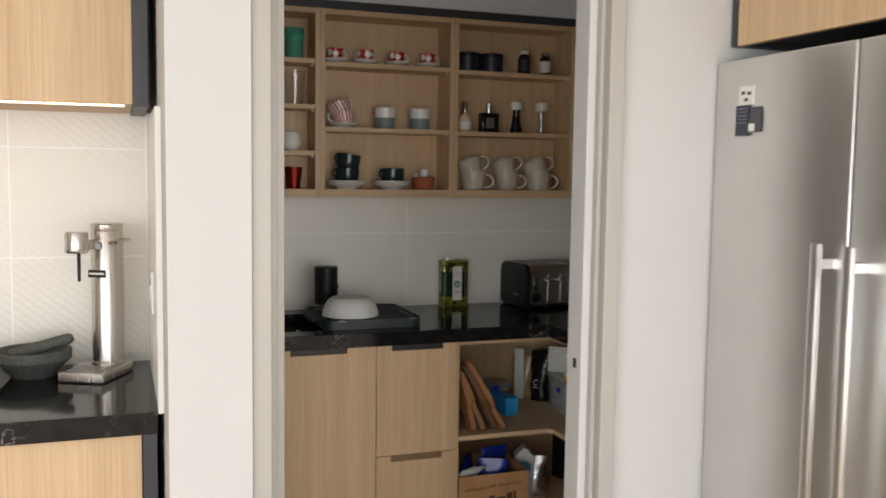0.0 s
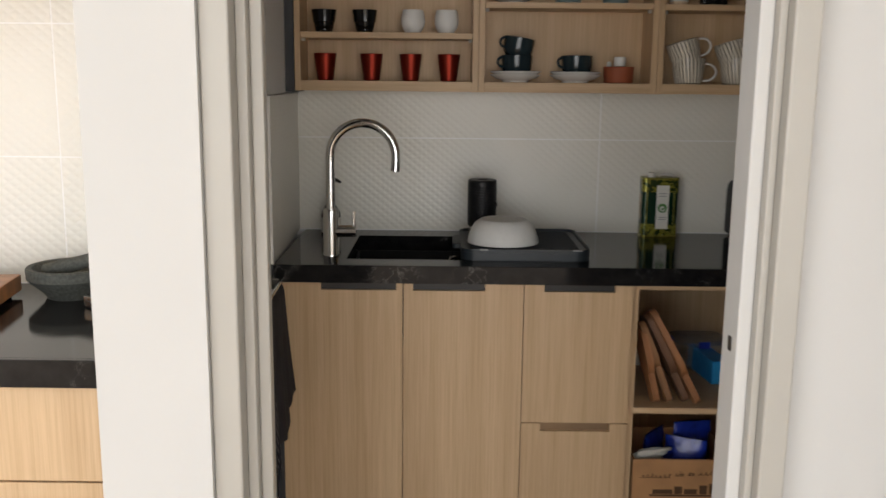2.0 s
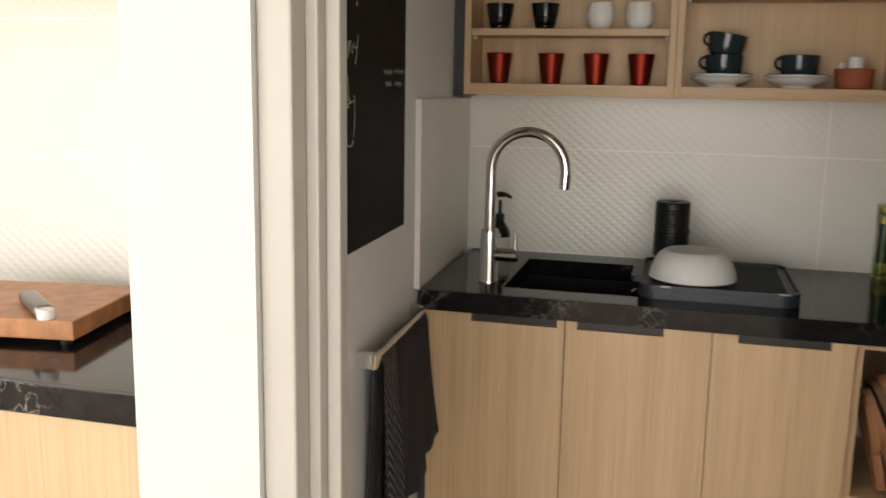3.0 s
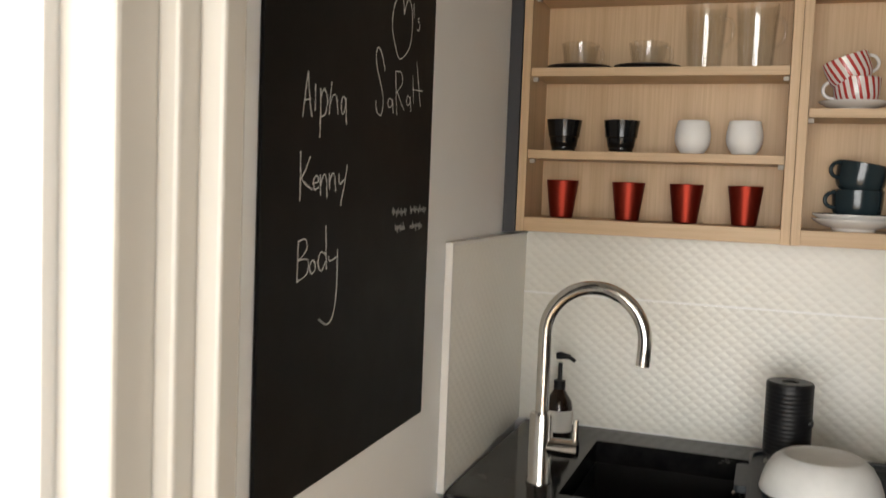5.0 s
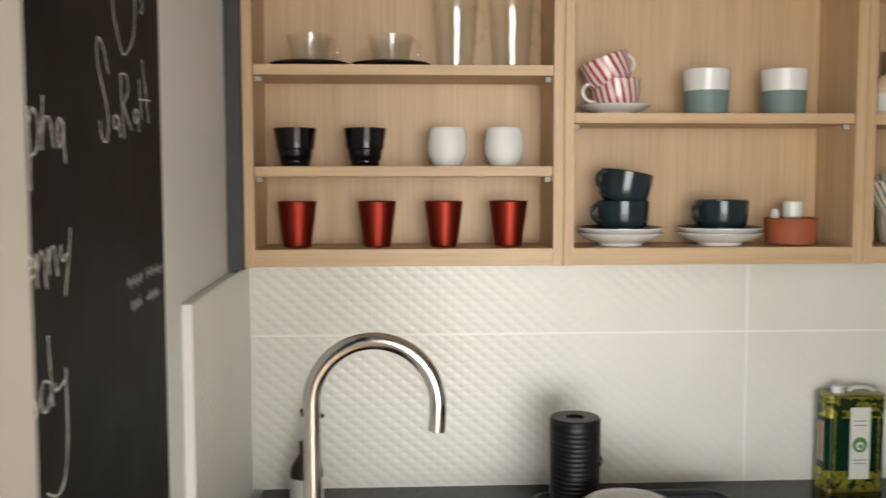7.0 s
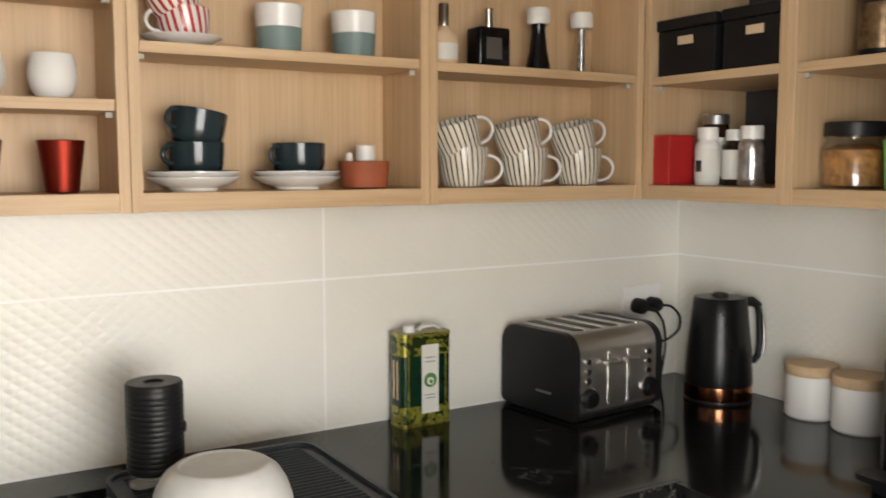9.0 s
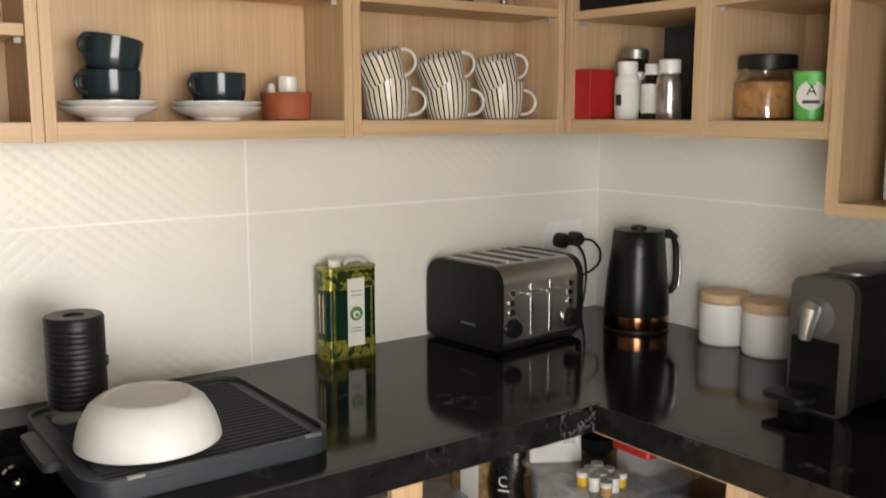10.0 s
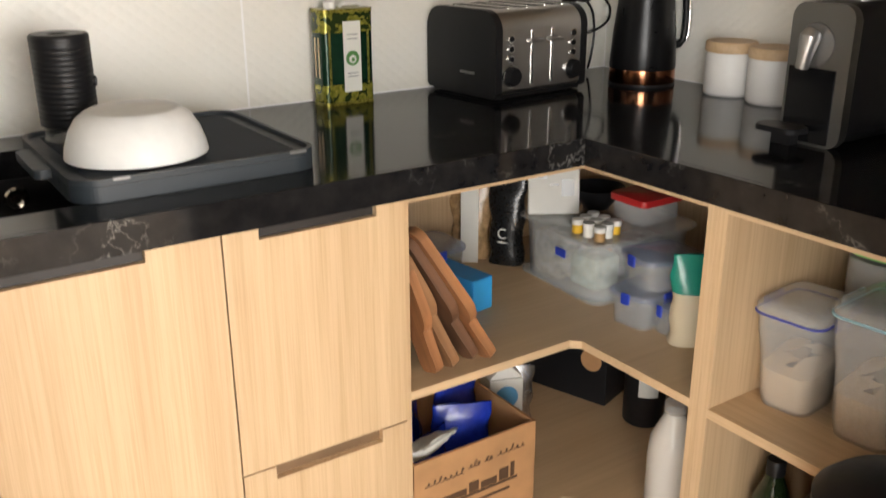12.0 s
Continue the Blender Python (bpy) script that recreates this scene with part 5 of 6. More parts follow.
part("handle", tube([(0.056, 0, 0.234), (0.080, 0, 0.236), (0.096, 0, 0.226), (0.101, 0, 0.205), (0.103, 0, 0.17), (0.104, 0, 0.13), (0.101, 0, 0.104), (0.090, 0, 0.092), (0.074, 0, 0.090)], [0.013, 0.012, 0.010, 0.009, 0.0085, 0.0085, 0.0085, 0.009, 0.009], 14), BLACK_PL, kettle, "", True)
part("handle_trim", tube([(0.096, -0.008, 0.226), (0.106, -0.008, 0.205), (0.109, -0.008, 0.17), (0.110, -0.008, 0.13), (0.106, -0.008, 0.102)], [0.004, 0.0055, 0.0055, 0.0055, 0.004], 10), CHROME, kettle, "chrome handle trim", True)

for x, y in ((2.408, 3.577), (2.398, 3.450)):
    ca = thing("canister", (x, y, 0.9), "white ceramic canister with a pale wooden lid", "canister", "white canisters")
    part("jar", lathe([(0, 0), (0.050, 0), (0.055, 0.005), (0.056, 0.09), (0.053, 0.097), (0, 0.097)], 40), BONE, ca, "", True)
    part("lid", lathe([(0, 0.0975), (0.056, 0.0975), (0.058, 0.101), (0.058, 0.117), (0.055, 0.121), (0, 0.121)], 40), LID_WOOD, ca, "turned pale wood lid", True)

PLATE_GREY = brushed("dark_grey_metal", (0.24, 0.24, 0.235), 0.34)
coffee = thing("coffee_machine", (2.113, 3.158, 0.9), "grey and black capsule coffee machine with drip tray", "coffee machine", rz=0)
face = rounded(-0.060, 0.0, 0.060, 0.246, 0.026, 8)
part("front_plate", moved(prism(face, 0.0, 0.022, 0.003, None, "x"), pose(0, 0, 0)), PLATE_GREY, coffee, "satin grey front plate", True)
part("machine_body", prism(rounded(-0.058, 0.004, 0.058, 0.247, 0.03, 8), 0.0225, 0.275, 0, None, "x"), BLACK_PL, coffee, "", True)
part("recess_panel", box(-0.004, -0.039, 0.006, -0.0003, 0.053, 0.136, 0.001, 1), BLACK_CER, coffee, "glossy black lower panel")
part("drip_tray", prism(rounded(-0.062, -0.012, -0.005, 0.076, 0.020), 0.026, 0.036, 0.003), BLACK_PL, coffee)
part("tray_support", box(-0.03, 0.015, 0.0, -0.005, 0.055, 0.0257, 0.001), BLACK_PL, coffee)
part("dial_ring", moved(lathe([(0.0, 0.002), (0.036, 0.002), (0.037, 0.0)], 36), pose(-0.0002, 0.008, 0.176, 0, -90, 0)), GREY_METAL, coffee, "", True)
part("lever", tube([(-0.008, 0.010, 0.198), (-0.014, 0.011, 0.190), (-0.018, 0.014, 0.160), (-0.018, 0.018, 0.136)], [0.014, 0.018, 0.013, 0.011], 16), FOIL_SMOOTH, coffee, "polished lever", True)
part("top_lid", prism(rounded(0.06, -0.04, 0.22, 0.04, 0.03, 6), 0.2472, 0.252, 0.002), GREY_METAL, coffee, "grey top flap", True)
part("cable", tube([(0.2, -0.062, 0.03), (0.15, -0.10, 0.008), (0.05, -0.13, 0.006), (-0.02, -0.17, 0.006)], 0.004, 8), BLACK_PL, coffee, "black cord")

# power point and plugs
pp = thing("power_point", (0, 0, 0), "white double power point on the tiles", "power point")
part("plate", box(2.268, 4.040, 1.072, 2.398, 4.0475, 1.150, 0.002), plain("bright_white_plastic", (0.90, 0.89, 0.87), 0.3, vary=0.01), pp)
for x, n in ((2.312, 0), (2.362, 1)):
    pl = thing("plug", (x, 4.040, 1.098), "round black plug with its cord", "plug", "plugs")
    part("plug_body", moved(lathe([(0, 0.034), (0.015, 0.034), (0.020, 0.026), (0.020, 0.0), (0, 0)], 24), pose(0, -0.0003, 0, 90)), BLACK_PL, pl, "", True)
    if n == 0:
        pts = [(0, -0.034, 0), (0.02, -0.05, -0.005), (0.05, -0.052, -0.04), (0.06, -0.05, -0.10), (0.05, -0.05, -0.16), (0.03, -0.06, -0.192)]
    else:
        pts = [(0, -0.034, 0), (0.03, -0.046, 0.0), (0.062, -0.05, -0.03), (0.058, -0.052, -0.065), (0.02, -0.055, -0.085), (-0.04, -0.06, -0.095)]
    sm = []
    for p, q in zip(pts, pts[1:]):
        for i in range(4):
            sm.append(Vector(p).lerp(Vector(q), i / 4))
    for it in range(2):
        sm = [sm[0]] + [(sm[i - 1] + sm[i] * 2 + sm[i + 1]) / 4 for i in range(1, len(sm) - 1)] + [sm[-1]]
    part("cord", tube(sm, 0.0035, 8), BLACK_PL, pl, "", True)

# microwave
mw = thing("microwave", (2.135, 2.575, NZ + 0.0225), "white microwave with a dark glass door", "microwave")
part("casing", box(0.012, 0.0, 0.008, 0.30, 0.50, 0.285, 0.006), WHITE_PL, mw)
part("front_frame", box(0.0, 0.0, 0.008, 0.0118, 0.50, 0.285, 0.004), FOIL, mw, "silver front frame")
part("window", box(-0.0025, 0.14, 0.045, -0.0003, 0.495, 0.28, 0.001), BLACK_CER, mw, "black glass window")
part("maker_mark", box(-0.0006, 0.33, 0.022, -0.0001, 0.37, 0.028), GREY_METAL, mw)
for y in (0.03, 0.46):
    part("foot", box(0.03, y, 0, 0.05, y + 0.02, 0.0078), BLACK_PL, mw)

# ---- inside the corner unit ----
FZ, LZ = 0.467, 0.0885


def clear_box(name, x, y, z, w, d, h, label, lid=None, rz=0, mat=None, taper=0.92, group="", wall=0.003):
    t = thing(name, (x, y, z), label, "container", group, rz)
    b = bmesh.new()
    rr = min(w, d) * 0.22
    loops = []
    for k, zz, s in ((taper, 0, 1), (1, h, 1), (1 - 2 * wall / w, h, 1), (taper - 2 * wall / w, wall, 1)):
        loops.append([b.verts.new((px * k, py * k, zz)) for px, py in rounded(-w / 2, -d / 2, w / 2, d / 2, rr, 3)])
    for p, q in zip(loops, loops[1:]):
        for i in range(len(p)):
            j = (i + 1) % len(p)
            b.faces.new((p[i], p[j], q[j], q[i]))
    b.faces.new(loops[0][::-1])
    b.faces.new(loops[-1])
    part("tub", b, mat or PLASTIC, t, "", True)
    if lid:
        part("lid", prism(rounded(-w / 2 - 0.004, -d / 2 - 0.004, w / 2 + 0.004, d / 2 + 0.004, rr, 3), h + 0.0005, h + 0.012, 0.003), BLUE_LID, t, "pale blue clear lid", True)
        for sx, sy, ww, dd in ((-1, 0, 0.005, d * 0.22), (0, -1, w * 0.22, 0.005)):
            cx, cy = sx * (w / 2 + 0.007), sy * (d / 2 + 0.007)
            part("clip", box(cx - ww / 2, cy - dd / 2, h - 0.012, cx + ww / 2, cy + dd / 2, h + 0.013, 0.002, 1), lid, t, "blue locking clip")
    return t


stub = clear_box("storage_tub", 2.165, 3.695, FZ, 0.31, 0.30, 0.138, "large clear plastic tub full of packets", None, -3, FROST, 0.95)
part("base_rim", prism(rounded(-0.152, -0.147, 0.152, 0.147, 0.03), 0.0002, 0.007), FROST, stub, "milky base rim")
part("clip", box(-0.160, -0.045, 0.085, -0.156, -0.008, 0.106, 0.002, 1), BLUE_PL, stub, "small blue label tab")
part("lid", prism(rounded(-0.158, -0.153, 0.158, 0.153, 0.03), 0.1385, 0.145, 0.002), FROST, stub, "milky flat lid")
PACKET = plain("printed_film", (0.46, 0.46, 0.43), 0.4, vary=0.6, scale=55, bump=0.3, bump_scale=60)
tl = thing("packet_stack", (2.16, 3.70, FZ + 0.0075), "assorted packets inside the clear tub", "packets")
for i, (x, y, w, d, h, m) in enumerate(((-0.08, 0.06, 0.09, 0.10, 0.10, PACKET), (-0.07, -0.05, 0.08, 0.09, 0.08, plain("pale_green_film", (0.36, 0.50, 0.40), 0.4, vary=0.4, scale=40)), (0.05, 0.05, 0.1, 0.1, 0.12, CARD), (0.06, -0.06, 0.1, 0.09, 0.10, PACKET))):
    part("packet", box(x - w / 2, y - d / 2, 0, x + w / 2, y + d / 2, h, 0.012, 2), m, tl, "", True)
sachet = thing("paper_packet", (2.075, 3.785, FZ + 0.1455), "white printed paper sachet standing on the tub", "packet")
tilt = pose(0, 0, 0, 0, 0, -32) @ pose(0, 0, 0, -10)
part("sachet_body", moved(box(-0.062, -0.006, 0.001, 0.062, 0.006, 0.115, 0.004), tilt), PAPER, sachet)
for x0, x1, z0, z1 in ((-0.04, -0.015, 0.088, 0.095), (-0.01, 0.012, 0.070, 0.075), (0.018, 0.048, 0.045, 0.085)):
    part("printed_bar", moved(box(x0, -0.0068, z0, x1, -0.0062, z1), tilt), GREY_METAL, sachet, "grey printed patch")
SPICE_A, SPICE_B = plain("spice_yellow", (0.75, 0.45, 0.03), 0.5), plain("spice_brown", (0.42, 0.25, 0.10), 0.5)
for i in range(9):
    x, y = 2.035 + 0.031 * (i // 3), 3.655 - 0.036 * (i % 3) + 0.008 * (i // 3)
    sp = thing("spice_jar", (x, y, FZ + 0.1455), "tiny spice jar with a bright white cap", "jar", "spice jars")
    part("jar_body", lathe([(0, 0), (0.0125, 0), (0.0125, 0.020), (0, 0.020)], 14), (SPICE_A, SPICE_B, PAPER)[(i * 2 + i // 3) % 3], sp, "", True)
    part("cap", lathe([(0, 0.0202), (0.014, 0.0202), (0.014, 0.032), (0, 0.033)], 14), WHITE_PL, sp, "", True)
rl = thing("food_container", (2.230, 3.635, FZ + 0.1455), "clear container with a bright red lid", "container")
part("tub", box(-0.06, -0.05, 0, 0.06, 0.05, 0.05, 0.01, 2), FROST, rl, "", True)
part("lid", prism(rounded(-0.068, -0.058, 0.068, 0.058, 0.015), 0.0505, 0.066, 0.003), plain("red_lid", (0.5, 0.02, 0.02), 0.4), rl, "red plastic lid", True)
solid("bowl", lathe([(0, 0), (0.03, 0), (0.065, 0.05), (0.068, 0.055), (0.063, 0.053), (0.03, 0.006), (0, 0.006)], 36), BLACK_PL, "dark round bowl on top of the tub", "bowl", "", True, (2.20, 3.770, FZ + 0.1455))
clear_box("lunch_box", 2.055, 3.455, FZ, 0.13, 0.10, 0.065, "clear clip-lock box with blue clips", BLUE_PL, 8, None, 0.9, "clip-lock boxes")
clear_box("lunch_box", 2.095, 3.370, FZ, 0.15, 0.07, 0.055, "clear clip-lock box with blue clips", BLUE_PL, -4, None, 0.9, "clip-lock boxes")
clear_box("lunch_box", 2.09, 3.45, FZ + 0.0785, 0.14, 0.11, 0.06, "clear clip-lock box stacked on another", BLUE_PL, -10, None, 0.9, "clip-lock boxes")


BLACK_FILM = plain("black_film", (0.008, 0.008, 0.008), 0.28, vary=0.3, scale=30, bump=0.6, bump_scale=45)


def pouch(name, x, y, z, w, t, h, mat, label, rz=0, lean=0, mark=None):
    """A soft stand-up bag: full below, pinched to a seam above."""
    b = bmesh.new()
    rings = []
    for k in range(9):
        s = k / 8
        ww, tt = w * (1 - 0.06 * math.sin(s * 5)), t * (1 - s ** 2.2) + 0.004
        rings.append([b.verts.new((ww / 2 * math.copysign(abs(math.cos(a)) ** 0.7, math.cos(a)) + 0.004 * math.sin(k * 1.9), tt / 2 * math.sin(a) + 0.003 * math.sin(k * 2.7 + a * 3), h * s)) for a in [2 * math.pi * i / 20 for i in range(20)]])
    for p, q in zip(rings, rings[1:]):
        for i in range(20):
            b.faces.new((p[i], p[(i + 1) % 20], q[(i + 1) % 20], q[i]))
    b.faces.new(rings[0][::-1])
    b.faces.new(rings[-1])
    o = thing(name, (x, y, z), label, "bag", rz=rz, rx=lean)
    part("bag", b, mat, o, "", True)
    if mark:
        part("label_panel", box(-w * 0.3, -t * 0.53, h * 0.18, w * 0.3, -t * 0.47, h * 0.5, 0.002, 1), mark, o, "printed panel")
    return o


bag = pouch("coffee_bag", 2.025, 3.900, FZ, 0.090, 0.065, 0.225, BLACK_FILM, "black coffee bag with a small pale mark", -55)
part("printed_mark", tube([(0.012 * math.cos(a), -0.036, 0.085 + 0.012 * math.sin(a)) for a in [radians(50 + 26 * i) for i in range(11)]], 0.0022, 6), PAPER, bag, "small pale ring")
part("printed_bar", box(-0.014, -0.037, 0.060, 0.014, -0.035, 0.064), PAPER, bag, "pale line of print")
pouch("snack_bag", 1.975, 3.985, FZ, 0.10, 0.05, 0.19, plain("clear_brown_film", (0.38, 0.24, 0.12), 0.25, vary=0.4, scale=50), "half-clear bag of biscuits", -40)
solid("panel", box(-0.022, -0.004, 0, 0.022, 0.004, 0.23, 0.001), PAPER, "narrow white board offcut standing upright", "board", "", False, (1.945, 3.950, FZ), -40)
pouch("snack_bag", 2.055, 3.318, FZ, 0.105, 0.065, 0.19, banded("green_cream_film", (0.70, 0.60, 0.42), (0.01, 0.26, 0.19), 0.11), "green and cream snack pouch", -36)
pouch("snack_bag", 2.13, 3.25, FZ, 0.08, 0.05, 0.17, plain("orange_film", (0.5, 0.24, 0.04), 0.3, vary=0.3, scale=40), "yellow film snack pouch", -50)
solid("sheet", box(1.90, 3.168, FZ, 2.14, 3.174, FZ + 0.31, 0.001), plain("pale_acrylic", (0.52, 0.58, 0.60), 0.3), "pale acrylic sheet leaning in the cabinet", "sheet")
clear_box("lunch_box", 1.775, 3.905, FZ, 0.17, 0.14, 0.085, "clear box with a blue lid at the back", BLUE_PL, 0, None, 0.92, "clip-lock boxes")
solid("box", box(-0.09, -0.07, 0, 0.09, 0.07, 0.118, 0.002), PAPER, "plain white carton at the back of the shelf", "box", "", False, (1.575, 3.945, FZ))
bb = thing("carton", (1.778, 3.786, FZ), "bright blue cardboard packet lying on the shelf", "box", rz=8)
part("carton_body", box(-0.030, -0.10, 0, 0.030, 0.10, 0.076, 0.001), CYAN_CARD, bb)
# Front end tinted lighter, the light on that face put into its colour.
part("end_flap", box(-0.028, -0.1012, 0.002, 0.028, -0.1002, 0.074), plain("lit_blue_card", (0.03, 0.38, 0.80), 0.5), bb)


def cutting_board(x, y, w, h, mat, label, grip=0.10, lean=25.0, slot=False):
    """A paddle board standing on its grip end and leaning on the cabinet side."""
    long, wide = Vector((-math.sin(radians(lean)), 0.30, math.cos(radians(lean)))).normalized(), Vector((-0.10, 0.995, 0.0))
    wide = (wide - long * wide.dot(long)).normalized()
    face = wide.cross(long)
    o = thing("chopping_board", (0, 0, 0), label, "chopping board", "leaning boards")
    o.matrix_world = Matrix.Translation((x, y, FZ + 0.009)) @ Matrix((face, wide, long)).transposed().to_4x4()
    half = [(0.016, 0.0), (0.024, 0.006), (0.026, 0.02), (0.024, grip * 0.55), (0.025, grip * 0.8)]
    for k in range(9):
        a = math.pi / 2 * k / 8
        half.append((0.026 + (w / 2 - 0.026) * (1 - (1 - math.sin(a)) ** 1.3), grip + 0.055 * (1 - math.cos(a)) ** 0.8))
    for k in range(1, 8):
        a = math.pi / 2 * k / 8
        half.append((w / 2 - 0.03 + 0.03 * math.cos(a), h - 0.03 + 0.03 * math.sin(a)))
    part("board", prism(half + [(-a, c) for a, c in reversed(half)], -0.010, 0.010, 0.003, None, "x"), mat, o)
    # Flat dark patches stand for the shade inside the slot and hole.
    if slot:
        part("grip_slot", prism(rounded(-0.011, 0.03, 0.011, 0.135, 0.0105, 5), 0.0102, 0.0108, 0, None, "x"), DARK, o, "long dark grip slot")
    else:
        part("hang_hole", moved(lathe([(0, 0.0006), (0.006, 0.0006), (0.006, 0)], 14), pose(0.0102, 0, 0.022, 0, 90, 0)), DARK, o, "dark hanging hole")
    return o


BOARD_A, BOARD_B, BOARD_C = (board_wood("acacia_board", (0.35, 0.155, 0.065), 0.42), board_wood("brown_board", (0.15, 0.072, 0.037), 0.5), board_wood("olive_board", (0.29, 0.145, 0.065), 0.5))
cutting_board(1.664, 3.492, 0.120, 0.310, BOARD_A, "warm brown wooden serving board leaning on the cabinet side", 0.09, 28, True)
cutting_board(1.632, 3.508, 0.115, 0.285, BOARD_B, "dark brown wooden serving board behind another", 0.09, 26)
cutting_board(1.580, 3.500, 0.100, 0.255, BOARD_C, "pale brown wooden paddle board standing on its grip", 0.11, 21)
cutting_board(1.538, 3.496, 0.090, 0.225, BOARD_A, "short warm brown paddle board against the cabinet side", 0.085, 12)

# bottom of the corner unit
cx0, cx1, cy0, cy1, ch = 1.476, 1.777, 3.475, 3.74, 0.209
crate = thing("carton_box", (0, 0, LZ), "brown printed wine carton, open top, full of packets", "box")
part("side", box(cx0, cy0, 0, cx1, cy0 + 0.006, ch), CARD, crate)
part("side", box(cx0, cy1 - 0.006, 0, cx1, cy1, ch), CARD, crate)
part("side", box(cx0, cy0 + 0.006, 0, cx0 + 0.006, cy1 - 0.006, ch), CARD, crate)
part("side", box(cx1 - 0.006, cy0 + 0.006, 0, cx1, cy1 - 0.006, ch), CARD, crate)
part("base", box(cx0 + 0.006, cy0 + 0.006, 0, cx1 - 0.006, cy1 - 0.006, 0.006), CARD, crate)
BROWN_INK = plain("brown_ink", (0.09, 0.045, 0.02), 0.8)
for x0, x1, z0, loops in ((1.500, 1.592, 0.150, 7), (1.604, 1.632, 0.156, 3), (1.644, 1.664, 0.158, 2), (1.676, 1.748, 0.160, 5)):
    line = []
    for i in range(loops * 14 + 1):
        a = 2 * math.pi * i / 14
        tall = 0.0075 + 0.0065 * max(0.0, math.sin(i * 0.11 + x0 * 70))
        dz = tall * (1 - math.cos(a)) / 2
        line.append((x0 + (x1 - x0) * i / (loops * 14) + 0.0045 * math.sin(a) + 0.45 * dz, cy0 - 0.0006, z0 + dz))
    part("printed_script", tube(line, 0.0011, 5), BROWN_INK, crate, "illegible line of dark script")
for x0, x1, z0, z1 in ((1.53, 1.73, 0.090, 0.096), (1.54, 1.60, 0.098, 0.112), (1.606, 1.630, 0.098, 0.122), (1.636, 1.676, 0.098, 0.114), (1.682, 1.706, 0.098, 0.126), (1.712, 1.722, 0.098, 0.132), (1.55, 1.71, 0.070, 0.076)):
    part("printed_picture", box(x0, cy0 - 0.0012, z0, x1, cy0 - 0.0002, z1), BROWN_INK, crate, "dark printed picture of a building")
for i, (x, y, r) in enumerate(((1.56, 3.56, 20), (1.66, 3.58, -25), (1.58, 3.66, 50), (1.70, 3.66, 10))):
    pouch("pasta_bag", x, y, LZ + 0.0065 + 0.02 * (i % 2), 0.12, 0.07, 0.20 + 0.012 * i, NAVY_BAG, "glossy dark blue packet in the carton", r, 0)
pouch("paper_bag", 1.535, 3.545, LZ + 0.19, 0.10, 0.03, 0.07, PAPER, "crumpled white paper bag on top of the carton", 15, 50)
mc = thing("drink_carton", (1.86, 3.70, LZ), "white drink carton with a blue print", "carton", rz=-20)
part("carton_body", box(-0.040, -0.040, 0, 0.040, 0.040, 0.20, 0.002), PAPER, mc)
part("gable", prism([(-0.040, 0.2002), (0.040, 0.2002), (0.006, 0.235), (-0.006, 0.235)], -0.034, 0.034, 0, None, "y"), PAPER, mc)
part("printed_mark", moved(lathe([(0, 0.001), (0.028, 0.001), (0.028, 0)], 24), pose(0, -0.0402, 0.155, 90)), plain("pale_blue_ink", (0.10, 0.35, 0.62), 0.5), mc, "round blue print")
pouch("foil_bag", 1.935, 3.76, LZ, 0.11, 0.08, 0.17, FOIL, "crumpled silver foil bag", -30)
blk = thing("carton", (2.225, 3.842, LZ), "black cardboard carton with a pale round mark", "box", rz=-72)
part("carton_body", box(-0.13, -0.07, 0, 0.13, 0.07, 0.20, 0.002), BLACK_PL, blk)
part("printed_mark", moved(lathe([(0, 0.001), (0.03, 0.001), (0.03, 0)], 24), pose(0.085, -0.0703, 0.12, 90)), CARD, blk, "round tan mark")
jl = thing("canister", (2.240, 3.600, LZ), "black canister with a white label", "canister")
part("jar", lathe([(0, 0), (0.05, 0), (0.052, 0.004), (0.052, 0.15), (0, 0.15)], 32), BLACK_PL, jl, "", True)
part("lid", lathe([(0, 0.1503), (0.054, 0.1503), (0.054, 0.17), (0, 0.172)], 32), BLACK_PL, jl, "", True)
patch = bmesh.new()
rows = [[patch.verts.new((0.0526 * math.cos(radians(a)), 0.0526 * math.sin(radians(a)), z)) for a in range(205, 261, 5)] for z in (0.085, 0.092, 0.128, 0.140)]
for lo_row, hi_row in zip(rows, rows[1:]):
    for k in range(len(lo_row) - 1):
        patch.faces.new((lo_row[k], lo_row[k + 1], hi_row[k + 1], hi_row[k]))
part("paper_label", patch, PAPER, jl, "white stuck-on label", True)
bottle("green_bottle", 2.065, 3.22, LZ, 0.035, 0.26, plain("green_glass", (0.01, 0.05, 0.02), 0.1), BLACK_PL, "dark green glass bottle in the cabinet", "bottle", 0.03, 0.4, PAPER, 0.6)

# ---- inside the open side unit ----
SZ2 = 0.4645
OATS = plain("oats", (0.68, 0.50, 0.33), 0.8, vary=0.2, scale=190, bump=0.4, bump_scale=160)
SEAL_BLUE, SEAL_CYAN = plain("blue_seal", (0.05, 0.06, 0.34), 0.4), plain("pale_cyan_seal", (0.30, 0.50, 0.58), 0.4)


